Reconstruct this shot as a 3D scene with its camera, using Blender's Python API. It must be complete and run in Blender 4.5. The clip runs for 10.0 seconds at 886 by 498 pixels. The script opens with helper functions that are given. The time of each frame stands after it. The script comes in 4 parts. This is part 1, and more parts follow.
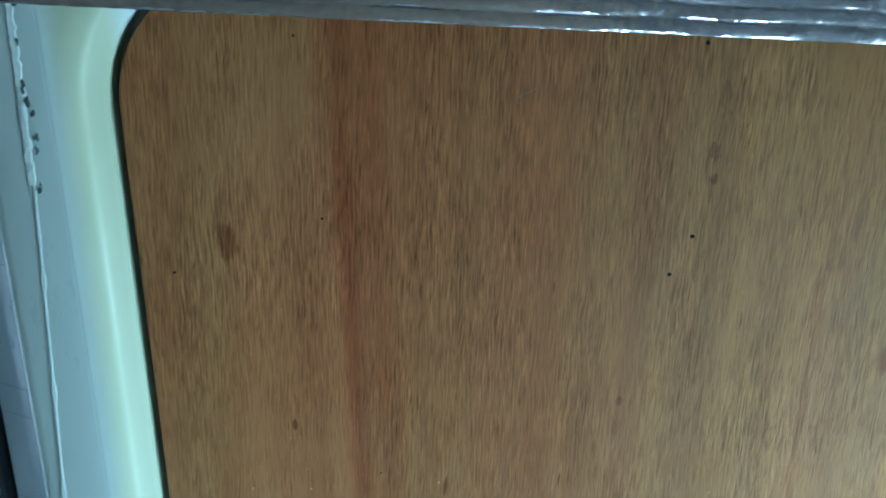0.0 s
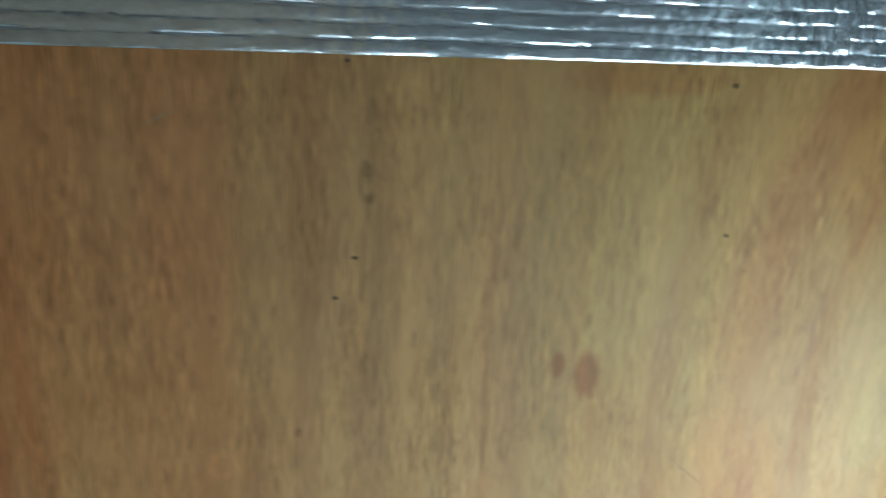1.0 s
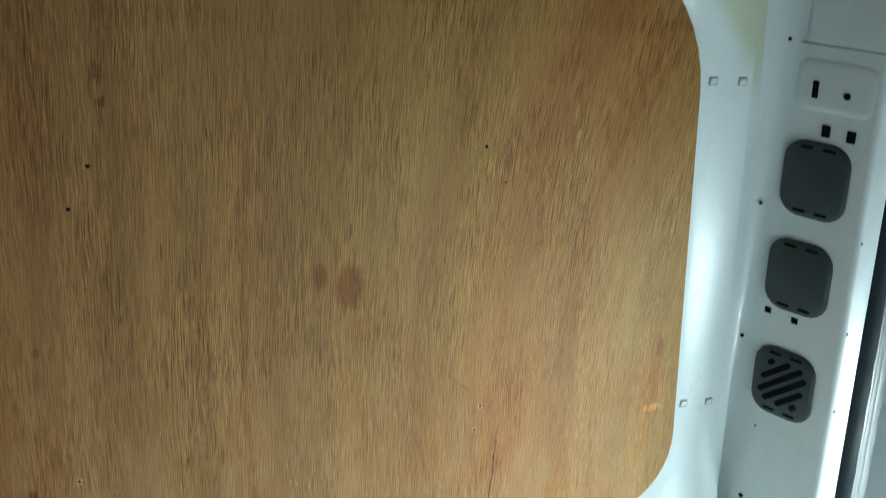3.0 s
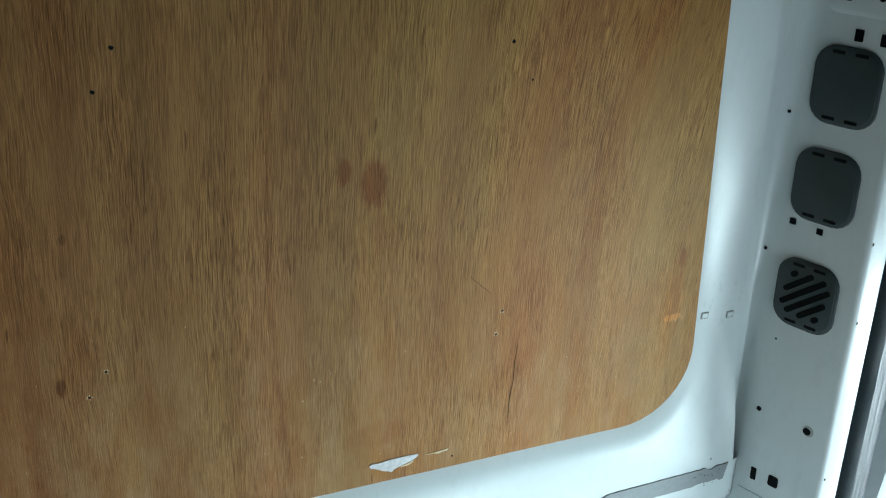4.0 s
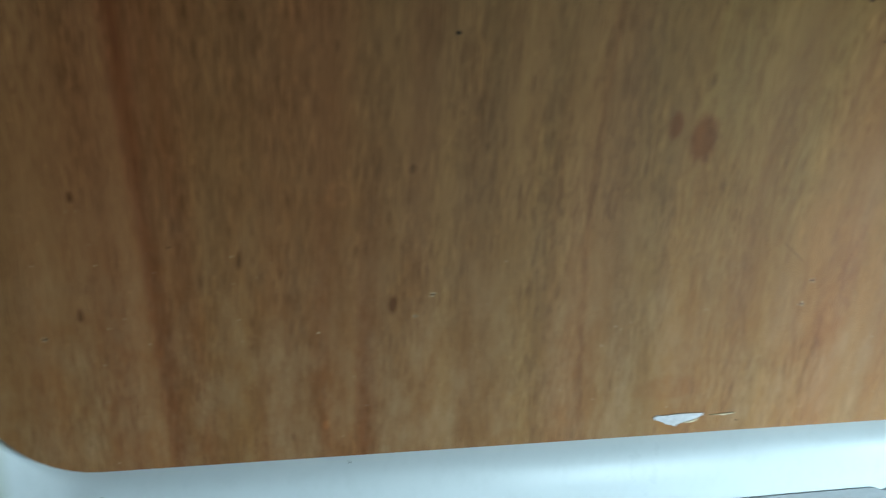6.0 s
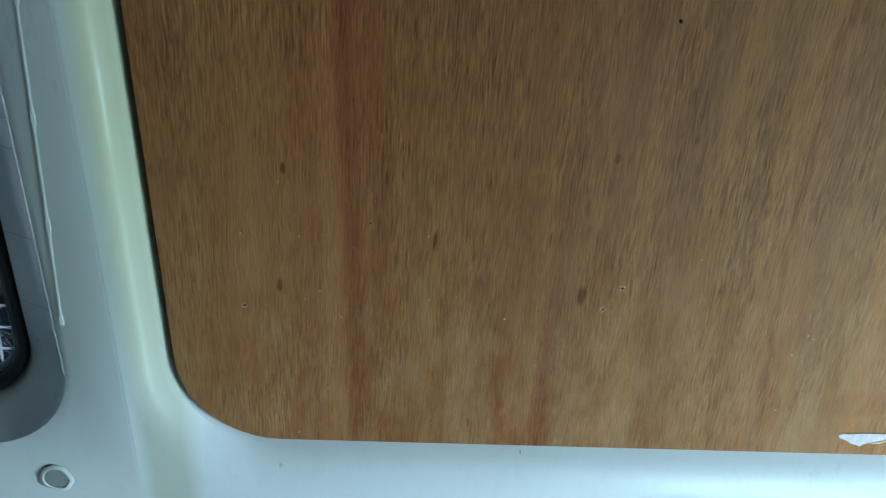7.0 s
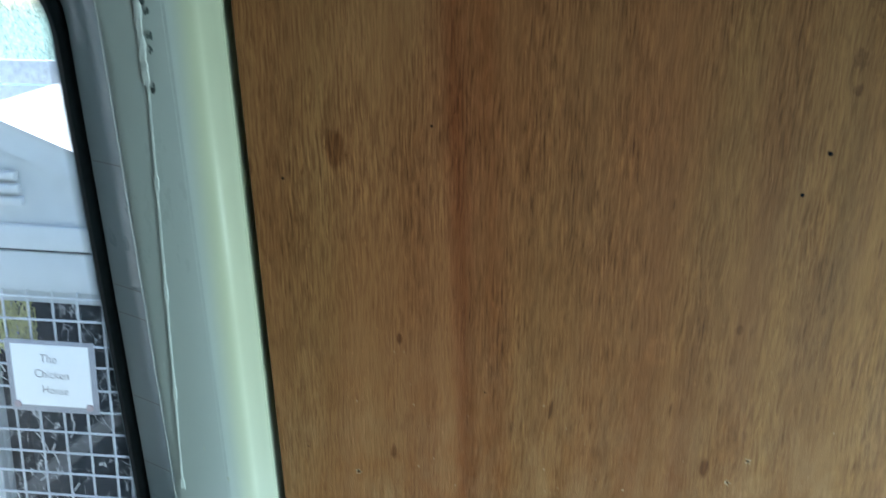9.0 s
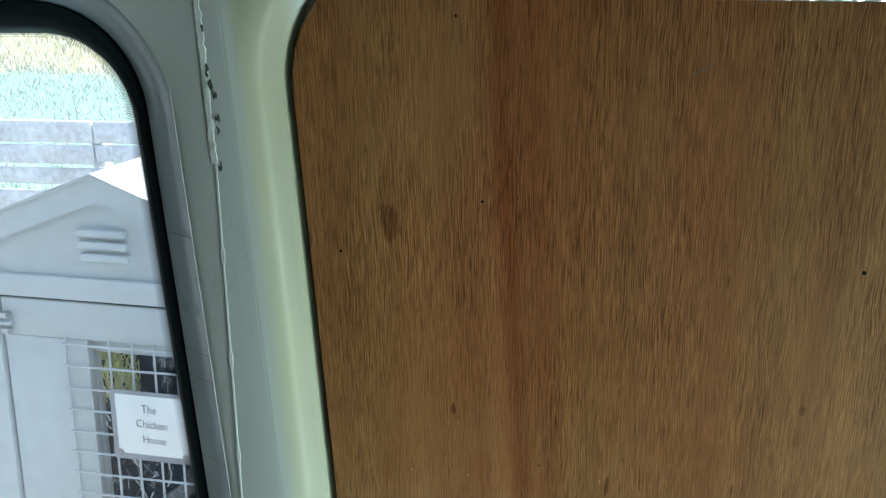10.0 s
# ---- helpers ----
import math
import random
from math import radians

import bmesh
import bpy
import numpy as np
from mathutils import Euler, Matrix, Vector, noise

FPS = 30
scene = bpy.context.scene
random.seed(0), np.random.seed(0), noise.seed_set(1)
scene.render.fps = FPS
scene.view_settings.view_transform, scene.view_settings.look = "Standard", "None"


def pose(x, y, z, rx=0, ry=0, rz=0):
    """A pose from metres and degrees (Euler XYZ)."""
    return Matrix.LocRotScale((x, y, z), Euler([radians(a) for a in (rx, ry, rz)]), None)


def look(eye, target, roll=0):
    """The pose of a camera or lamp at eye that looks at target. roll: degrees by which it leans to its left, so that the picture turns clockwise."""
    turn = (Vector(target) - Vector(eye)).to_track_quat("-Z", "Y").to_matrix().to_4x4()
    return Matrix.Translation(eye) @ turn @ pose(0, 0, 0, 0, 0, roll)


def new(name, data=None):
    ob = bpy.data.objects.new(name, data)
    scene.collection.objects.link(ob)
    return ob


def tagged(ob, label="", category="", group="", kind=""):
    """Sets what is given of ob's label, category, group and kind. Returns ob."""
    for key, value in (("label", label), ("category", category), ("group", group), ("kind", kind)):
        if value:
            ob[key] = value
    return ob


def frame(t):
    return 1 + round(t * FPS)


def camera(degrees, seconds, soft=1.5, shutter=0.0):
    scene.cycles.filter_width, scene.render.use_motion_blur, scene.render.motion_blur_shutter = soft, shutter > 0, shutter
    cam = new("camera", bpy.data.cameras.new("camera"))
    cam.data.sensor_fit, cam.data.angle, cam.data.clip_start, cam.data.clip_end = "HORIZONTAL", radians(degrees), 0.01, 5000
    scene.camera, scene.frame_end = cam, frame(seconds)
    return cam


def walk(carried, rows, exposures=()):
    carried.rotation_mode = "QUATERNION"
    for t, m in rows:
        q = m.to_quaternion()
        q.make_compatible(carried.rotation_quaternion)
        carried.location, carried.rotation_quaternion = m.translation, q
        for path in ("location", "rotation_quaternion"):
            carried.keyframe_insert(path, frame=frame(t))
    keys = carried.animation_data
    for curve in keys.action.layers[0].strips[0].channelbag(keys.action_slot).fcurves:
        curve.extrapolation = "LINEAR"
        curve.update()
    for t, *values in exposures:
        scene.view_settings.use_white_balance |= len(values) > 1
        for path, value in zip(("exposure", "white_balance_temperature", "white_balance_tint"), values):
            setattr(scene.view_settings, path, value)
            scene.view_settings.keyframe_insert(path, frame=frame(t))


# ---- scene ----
cam = camera(52.7, 10.0, soft=1.1, shutter=0.4)
# The van leans a little: LEAN turns its own axes (x along the side wall, y outward, z up the wall) into the world.
LEAN = pose(0, 0, 0, 2.9, 0, 0)
EXPOSURES = [(0.0, 1.6, 4600, -3), (0.5, 1.85, 4850, -1), (1.0, 1.8, 5200, -1), (1.5, 1.5, 5850, 1), (2.5, 1.15, 6050, 3), (3.0, 1.1, 6000, 4), (4.5, 0.45, 5900, 9), (5.5, 0.5, 5750, 8), (6.0, 0.7, 5650, 7), (7.5, 0.95, 5300, 6), (8.5, 1.25, 5450, 5), (9.0, 1.3, 5600, 5), (9.5, 1.25, 5950, 6), (10.0, 1.1, 6150, 7)]
PATH = [
    (0, (0.217, -0.781, 0.782), (0.361, 1.113, 0.156), 1.7),
    (0.5, (0.251, -0.773, 0.793), (0.554, 1.119, 0.218), 1.4),
    (0.7, (0.293, -0.767, 0.8), (0.695, 1.1, 0.204), 1.4),
    (0.8, (0.307, -0.768, 0.79), (0.782, 1.089, 0.218), 2.0),
    (1, (0.354, -0.767, 0.787), (0.926, 1.058, 0.202), 1.9),
    (1.5, (0.417, -0.777, 0.783), (1.203, 0.963, 0.188), 3.0),
    (2, (0.431, -0.784, 0.782), (1.318, 0.906, 0.184), 4.1),
    (2.5, (0.435, -0.79, 0.776), (1.344, 0.881, 0.157), 4.7),
    (3, (0.444, -0.797, 0.761), (1.311, 0.865, 0.064), 4.4),
    (3.2, (0.44, -0.798, 0.746), (1.3, 0.851, 0.01), 4.5),
    (4.5, (0.428, -0.804, 0.701), (1.248, 0.818, -0.133), 4.7),
    (5, (0.427, -0.803, 0.698), (1.217, 0.814, -0.174), 4.8),
    (5.5, (0.393, -0.798, 0.703), (1.036, 0.88, -0.174), 4.4),
    (6, (0.321, -0.795, 0.705), (0.691, 0.935, -0.227), 3.9),
    (6.2, (0.285, -0.79, 0.693), (0.602, 0.946, -0.248), 4.3),
    (7.3, (0.232, -0.788, 0.683), (0.316, 0.979, -0.25), 3.6),
    (7.5, (0.227, -0.788, 0.688), (0.299, 0.986, -0.233), 3.5),
    (8, (0.218, -0.783, 0.707), (0.275, 1.011, -0.174), 3.0),
    (8.4, (0.227, -0.783, 0.716), (0.231, 1.034, -0.118), 1.9),
    (8.5, (0.221, -0.777, 0.719), (0.219, 1.044, -0.108), 2.1),
    (9, (0.22, -0.764, 0.739), (0.117, 1.093, 0.005), 0.9),
    (9.5, (0.246, -0.759, 0.751), (-0.01, 1.114, 0.098), -0.1),
    (10, (0.274, -0.765, 0.761), (-0.079, 1.103, 0.138), -1.0),
]
walk(cam, [(t, LEAN @ look(eye, target, roll)) for t, eye, target, roll in PATH], EXPOSURES)

# ---------------- light ----------------
world = bpy.data.worlds.new("world")
scene.world = world
world.use_nodes = True
wn = world.node_tree
sky = wn.nodes.new("ShaderNodeTexSky")
sky.sky_type = "NISHITA"
sky.sun_disc = False
sky.sun_elevation, sky.sun_rotation = radians(44), radians(77)
wn.links.new(sky.outputs[0], wn.nodes["Background"].inputs[0])
wn.nodes["Background"].inputs[1].default_value = 0.15

sun = new("sun", bpy.data.lights.new("sun", "SUN"))
sun.data.energy, sun.data.angle, sun.data.color = 5.0, radians(0.6), (1.0, 0.95, 0.87)
# the sun stands behind the van's rear end, to the right
sun.matrix_world = look((5.0, 1.2, 5.0), (0, 0, 0))


def opening_lamp(name, x, y, z, w, h, toward, power, color, spread):
    """Daylight in the opening of an open door."""
    lamp = new(name, bpy.data.lights.new(name, "AREA"))
    lamp.data.shape, lamp.data.size, lamp.data.size_y = "RECTANGLE", w, h
    lamp.data.energy, lamp.data.color, lamp.data.spread = power, color, radians(spread)
    lamp.matrix_world = LEAN @ look((x, y, z), toward)
    return lamp


opening_lamp("rear_door_daylight", 2.90, -1.25, -0.48, 1.3, 0.4, (0.95, 0.0, -0.59), 11, (0.82, 1.0, 0.985), 70)
opening_lamp("side_door_daylight", 1.40, -1.70, -0.58, 0.65, 0.36, (1.25, 0, -0.12), 1.3, (0.82, 1.0, 0.985), 80)








# ---------------- node helpers ----------------
class Nodes:
    """Short calls for building a node material."""

    def __init__(self, name):
        self.mat = bpy.data.materials.new(name)
        self.mat.use_nodes = True
        self.tree = self.mat.node_tree
        self.bsdf = self.tree.nodes["Principled BSDF"]
        self.obj = self.tree.nodes.new("ShaderNodeTexCoord").outputs["Object"]

    def put(self, socket, value):
        if hasattr(value, "is_output"):
            self.tree.links.new(value, socket)
        elif isinstance(value, (tuple, list)) and len(value) == 3 and socket.type == "RGBA":
            socket.default_value = (*value, 1)
        else:
            socket.default_value = value

    def math(self, op, a, b=0.0, clamp=False):
        n = self.tree.nodes.new("ShaderNodeMath")
        n.operation, n.use_clamp = op, clamp
        self.put(n.inputs[0], a)
        self.put(n.inputs[1], b)
        return n.outputs[0]

    def split(self, v):
        n = self.tree.nodes.new("ShaderNodeSeparateXYZ")
        self.put(n.inputs[0], v)
        return n.outputs

    def vec(self, x, y, z):
        n = self.tree.nodes.new("ShaderNodeCombineXYZ")
        for k, v in enumerate((x, y, z)):
            self.put(n.inputs[k], v)
        return n.outputs[0]

    def scaled(self, v, s):
        n = self.tree.nodes.new("ShaderNodeVectorMath")
        n.operation = "MULTIPLY"
        self.put(n.inputs[0], v)
        n.inputs[1].default_value = s
        return n.outputs[0]

    def noise(self, v, scale=1.0, detail=2.0, rough=0.5):
        n = self.tree.nodes.new("ShaderNodeTexNoise")
        self.put(n.inputs["Vector"], v)
        n.inputs["Scale"].default_value, n.inputs["Detail"].default_value, n.inputs["Roughness"].default_value = scale, detail, rough
        return n.outputs[0]

    def ranged(self, v, a, b, lo=0.0, hi=1.0, smooth=False):
        n = self.tree.nodes.new("ShaderNodeMapRange")
        n.interpolation_type = "SMOOTHSTEP" if smooth else "LINEAR"
        self.put(n.inputs[0], v)
        for k, val in enumerate((a, b, lo, hi)):
            n.inputs[k + 1].default_value = val
        return n.outputs[0]

    def mix(self, f, a, b, kind="MIX"):
        n = self.tree.nodes.new("ShaderNodeMix")
        n.data_type, n.blend_type = "RGBA", kind
        self.put(n.inputs[0], f)
        self.put(n.inputs[6], a)
        self.put(n.inputs[7], b)
        return n.outputs[2]

    def bump(self, h, strength, dist):
        n = self.tree.nodes.new("ShaderNodeBump")
        n.inputs["Strength"].default_value, n.inputs["Distance"].default_value = strength, dist
        self.put(n.inputs["Height"], h)
        self.put(self.bsdf.inputs["Normal"], n.outputs[0])

    def done(self, color, rough, metal=0.0, **more):
        self.put(self.bsdf.inputs["Base Color"], color)
        self.put(self.bsdf.inputs["Roughness"], rough)
        self.put(self.bsdf.inputs["Metallic"], metal)
        for key, value in more.items():
            self.put(self.bsdf.inputs[key.replace("_", " ")], value)
        return self.mat


def plain(name, color, rough=0.5, metal=0.0, grain=60.0, vary=0.15, relief=0.0, **more):
    """A surface of one colour with stains and grain at two scales."""
    n = Nodes(name)
    fine = n.noise(n.obj, grain, 4, 0.6)
    wide = n.noise(n.obj, grain * 0.07, 3, 0.55)
    f = n.math("ADD", n.math("MULTIPLY", fine, 0.5), n.math("MULTIPLY", wide, 0.5))
    dark = tuple(c * (1 - vary) for c in color)
    lite = tuple(min(1, c * (1 + vary)) for c in color)
    if relief:
        n.bump(fine, 0.4, relief)
    return n.done(n.mix(n.ranged(f, 0.35, 0.65), dark, lite), n.ranged(wide, 0.3, 0.7, rough * 0.85, min(1, rough * 1.15)), metal, **more)


# ---------------- materials ----------------
def plywood_material():
    """Rotary-cut plywood: upright grain that sweeps aside towards the right, pores, a red-brown seam, knots."""
    n = Nodes("plywood")
    x, _, z = n.split(n.obj)
    # the sweep of the grain on the right half
    w = n.ranged(x, 0.70, 1.08, 0, 1, True)
    zz = n.math("MAXIMUM", n.math("SUBTRACT", z, 0.26), 0.0)
    sweep = n.math("MULTIPLY", n.math("MULTIPLY", n.math("MULTIPLY", zz, zz), 0.62), w)
    low = n.math("MAXIMUM", n.math("SUBTRACT", 0.30, z), 0.0)
    sweep = n.math("ADD", sweep, n.math("MULTIPLY", n.math("MULTIPLY", low, 0.09), n.ranged(x, 0.3, 0.7, 0, 1, True)))
    wob = n.math("MULTIPLY", n.math("SUBTRACT", n.noise(n.scaled(n.obj, (4.5, 1, 2.2)), 1, 2), 0.5), 0.012)
    wob2 = n.math("MULTIPLY", n.math("SUBTRACT", n.noise(n.scaled(n.obj, (40, 1, 16)), 1, 2), 0.5), 0.006)
    gx = n.math("ADD", n.math("SUBTRACT", x, sweep), n.math("ADD", wob, wob2))
    g = n.vec(gx, 0.0, z)
    # single fibres stay closer to upright than the figure does
    fx = n.math("ADD", n.math("SUBTRACT", x, n.math("MULTIPLY", sweep, 0.22)), n.math("ADD", n.math("MULTIPLY", wob, 0.5), wob2))
    f = n.vec(fx, 0.0, z)
    broad = n.noise(n.scaled(g, (9, 1, 0.7)), 1, 2)
    mid = n.noise(n.scaled(g, (46, 1, 3.4)), 1, 3, 0.6)
    rag_n = n.noise(n.scaled(n.obj, (170, 1, 60)), 1, 3, 0.7)
    fine = n.noise(n.scaled(f, (470, 1, 20)), 1, 3, 0.65)
    hair = n.noise(n.scaled(f, (900, 1, 34)), 1, 2, 0.6)
    blot = n.noise(n.scaled(n.obj, (7, 1, 4)), 1, 3)
    col = n.mix(n.ranged(broad, 0.34, 0.66), (0.262, 0.163, 0.062), (0.285, 0.146, 0.056))
    col = n.mix(n.ranged(mid, 0.30, 0.72), n.mix(1.0, col, (0.86, 0.81, 0.77), "MULTIPLY"), n.mix(1.0, col, (1.08, 1.07, 1.05), "MULTIPLY"))
    col = n.mix(n.ranged(blot, 0.46, 0.72, 0, 0.30), col, (0.32, 0.195, 0.085))
    # the sheet's light gradient is put into its colour: darker left, brighter right
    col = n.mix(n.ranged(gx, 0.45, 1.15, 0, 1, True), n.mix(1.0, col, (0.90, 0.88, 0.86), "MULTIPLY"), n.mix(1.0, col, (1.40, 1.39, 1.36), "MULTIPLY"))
    band = n.noise(n.scaled(g, (15, 1, 0.5)), 1, 3, 0.6)
    col = n.mix(n.ranged(band, 0.36, 0.64), n.mix(1.0, col, (0.90, 0.88, 0.87), "MULTIPLY"), n.mix(1.0, col, (1.08, 1.09, 1.08), "MULTIPLY"))
    # the sheet left of the leaning seam is greyer
    sx = n.math("ADD", gx, n.math("MULTIPLY", n.math("SUBTRACT", z, 0.25), 0.055))
    col = n.mix(n.ranged(sx, 0.185, 0.205, 0.8, 0.0), col, n.mix(1.0, col, (1.18, 1.26, 1.40), "MULTIPLY"))
    col = n.mix(n.ranged(sx, 0.22, 0.62, 0.8, 0.0, True), col, n.mix(1.0, col, (1.0, 0.88, 0.82), "MULTIPLY"))

    def streak(cx, half, z0, z1, tone, most, along=gx):
        d = n.math("ABSOLUTE", n.math("SUBTRACT", along, cx))
        f = n.math("MULTIPLY", n.ranged(d, half, 0, 0, most, True), n.ranged(z, z0, z1, 0, 1, True))
        f = n.math("MULTIPLY", f, n.ranged(mid, 0.3, 0.6, 0.45, 1))
        return n.mix(f, col, n.mix(1.0, col, tone, "MULTIPLY"))

    col = streak(0.205, 0.017, -2, -1, (0.70, 0.49, 0.41), 0.9, sx)
    col = streak(0.232, 0.022, -2, -1, (0.80, 0.62, 0.52), 0.7, sx)
    col = streak(0.368, 0.022, 0.48, 0.10, (0.74, 0.54, 0.44), 0.7)
    col = streak(0.412, 0.014, 0.45, 0.10, (0.68, 0.50, 0.40), 0.75)
    col = streak(0.770, 0.050, 0.45, 0.34, (0.95, 0.80, 0.68), 0.7)
    col = streak(0.645, 0.008, 0.60, 0.50, (0.74, 0.62, 0.52), 0.7)
    # pale scuffs, thickest along the lower edge; they also paint in the stronger light there
    scuff = n.noise(n.scaled(n.obj, (26, 1, 11)), 1, 5, 0.7)
    col = n.mix(n.math("MULTIPLY", n.ranged(scuff, 0.40, 0.68, 0, 0.42), n.ranged(z, 0.42, 0.04, 0.08, 1.0, True)), col, (0.42, 0.30, 0.17))
    # fibres, pores and flecks
    # the fibres show strongly in some places and hardly in others
    show = n.ranged(n.noise(n.scaled(n.obj, (14, 1, 5)), 1, 3), 0.32, 0.66, 0.25, 1.1)
    show = n.math("MULTIPLY", show, n.ranged(z, 0.08, 0.45, 0.62, 1.0, True))
    figure = n.noise(n.scaled(g, (22, 1, 1.4)), 1, 2)
    col = n.mix(n.ranged(figure, 0.50, 0.70, 0, 0.45), col, n.mix(1.0, col, (0.80, 0.70, 0.62), "MULTIPLY"))
    col = n.mix(n.ranged(figure, 0.46, 0.30, 0, 0.35), col, n.mix(1.0, col, (1.16, 1.17, 1.14), "MULTIPLY"))
    col = n.mix(n.math("MULTIPLY", n.ranged(fine, 0.41, 0.54, 0.70, 0.0), show), col, n.mix(1.0, col, (0.64, 0.58, 0.51), "MULTIPLY"))
    col = n.mix(n.math("MULTIPLY", n.ranged(hair, 0.52, 0.60, 0, 0.85), show), col, n.mix(1.0, col, (1.32, 1.31, 1.29), "MULTIPLY"))
    col = n.mix(n.math("MULTIPLY", n.ranged(hair, 0.475, 0.385, 0, 0.95), show), col, n.mix(1.0, col, (0.58, 0.51, 0.46), "MULTIPLY"))
    grain = n.math("SUBTRACT", n.noise(n.scaled(f, (250, 1, 9)), 1, 2, 0.55), 0.5)
    pore = n.ranged(n.math("ABSOLUTE", grain), 0.0, 0.028, 0.95, 0.0)
    rim = n.ranged(n.math("ABSOLUTE", n.math("SUBTRACT", grain, 0.045)), 0.0, 0.028, 0.8, 0.0)
    col = n.mix(n.math("MULTIPLY", pore, show), col, n.mix(1.0, col, (0.60, 0.53, 0.47), "MULTIPLY"))
    col = n.mix(n.math("MULTIPLY", rim, show), col, n.mix(1.0, col, (1.26, 1.25, 1.23), "MULTIPLY"))
    fleck = n.noise(n.scaled(g, (135, 1, 17)), 1, 1)
    col = n.mix(n.ranged(fleck, 0.735, 0.78, 0, 0.75), col, n.mix(1.0, col, (0.36, 0.28, 0.22), "MULTIPLY"))

    chips = n.noise(n.scaled(n.obj, (260, 1, 190)), 1, 1)
    col = n.mix(n.math("MULTIPLY", n.ranged(chips, 0.76, 0.80, 0, 0.8), n.ranged(z, 0.45, 0.20, 0, 1, True)), col, (0.55, 0.44, 0.31))
    pale = n.noise(n.scaled(f, (420, 1, 90)), 1, 2)
    col = n.mix(n.ranged(pale, 0.66, 0.74, 0, 0.6), col, n.mix(1.0, col, (1.55, 1.52, 1.50), "MULTIPLY"))

    def spot(cx, cz, rx, rz, tone, most, rag=0.35):
        d = n.vec(n.math("DIVIDE", n.math("SUBTRACT", x, cx), rx), 0.0, n.math("DIVIDE", n.math("SUBTRACT", z, cz), rz))
        ln = n.tree.nodes.new("ShaderNodeVectorMath")
        ln.operation = "LENGTH"
        n.put(ln.inputs[0], d)
        r = n.math("ADD", ln.outputs["Value"], n.math("MULTIPLY", n.math("SUBTRACT", rag_n, 0.5), rag * 3))
        return n.mix(n.ranged(r, 1.15, 0.55, 0, most, True), col, n.mix(1.0, col, tone, "MULTIPLY"))

    dark, red = (0.42, 0.33, 0.27), (0.66, 0.42, 0.30)
    for args in ((0.080, 0.529, 0.010, 0.021, (0.55, 0.45, 0.38), 0.95), (0.527, 0.668, 0.005, 0.016, dark, 0.35, 1.9), (0.521, 0.616, 0.005, 0.010, dark, 0.6, 1.6),
                 (0.523, 0.592, 0.004, 0.006, dark, 0.8, 1.2), (0.441, 0.212, 0.005, 0.012, (0.50, 0.38, 0.30), 0.9), (0.755, 0.395, 0.016, 0.030, red, 0.85),
                 (0.722, 0.409, 0.009, 0.016, red, 0.85), (0.762, 0.345, 0.010, 0.04, (0.86, 0.70, 0.56), 0.4), (1.187, 0.257, 0.006, 0.016, (0.72, 0.55, 0.42), 0.9),
                 (0.137, 0.343, 0.003, 0.007, dark, 0.9), (0.131, 0.214, 0.003, 0.010, dark, 0.8), (0.372, 0.059, 0.005, 0.007, (1.5, 1.4, 1.3), 0.6),
                 (0.385, 0.341, 0.015, 0.017, (1.28, 1.26, 1.24), 0.55, 0.15), (0.385, 0.341, 0.009, 0.010, (0.80, 0.78, 0.78), 0.55, 0.15), (0.456, 0.366, 0.004, 0.006, dark, 0.6),
                 (1.190, 0.168, 0.018, 0.006, (1.75, 1.62, 1.5), 0.85, 0.6), (1.16, 0.20, 0.05, 0.05, (1.0, 0.82, 0.62), 0.5), (0.80, 0.70, 0.10, 0.02, (0.86, 0.66, 0.52), 0.6),
                 (1.08, 0.60, 0.06, 0.10, (0.95, 0.84, 0.62), 0.4), (1.10, 0.30, 0.045, 0.17, (1.22, 1.24, 1.28), 0.7, 0.6), (1.185, 0.20, 0.016, 0.13, (1.0, 0.84, 0.66), 0.6, 0.6), (0.92, 0.22, 0.10, 0.12, (0.94, 0.78, 0.62), 0.5), (0.775, 0.08, 0.05, 0.02, (0.86, 0.72, 0.6), 0.5)):
        col = spot(*args)
    # the upper right of the sheet is yellower
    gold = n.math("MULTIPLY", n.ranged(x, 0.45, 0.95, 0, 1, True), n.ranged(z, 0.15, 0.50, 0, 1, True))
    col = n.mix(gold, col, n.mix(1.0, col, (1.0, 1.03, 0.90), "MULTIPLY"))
    col = n.mix(1.0, col, (1.04, 0.968, 0.905), "MULTIPLY")
    n.bump(n.math("ADD", n.math("MULTIPLY", fine, 0.6), n.math("MULTIPLY", hair, 0.7)), 0.6, 0.0007)
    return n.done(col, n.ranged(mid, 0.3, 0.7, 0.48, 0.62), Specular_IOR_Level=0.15)


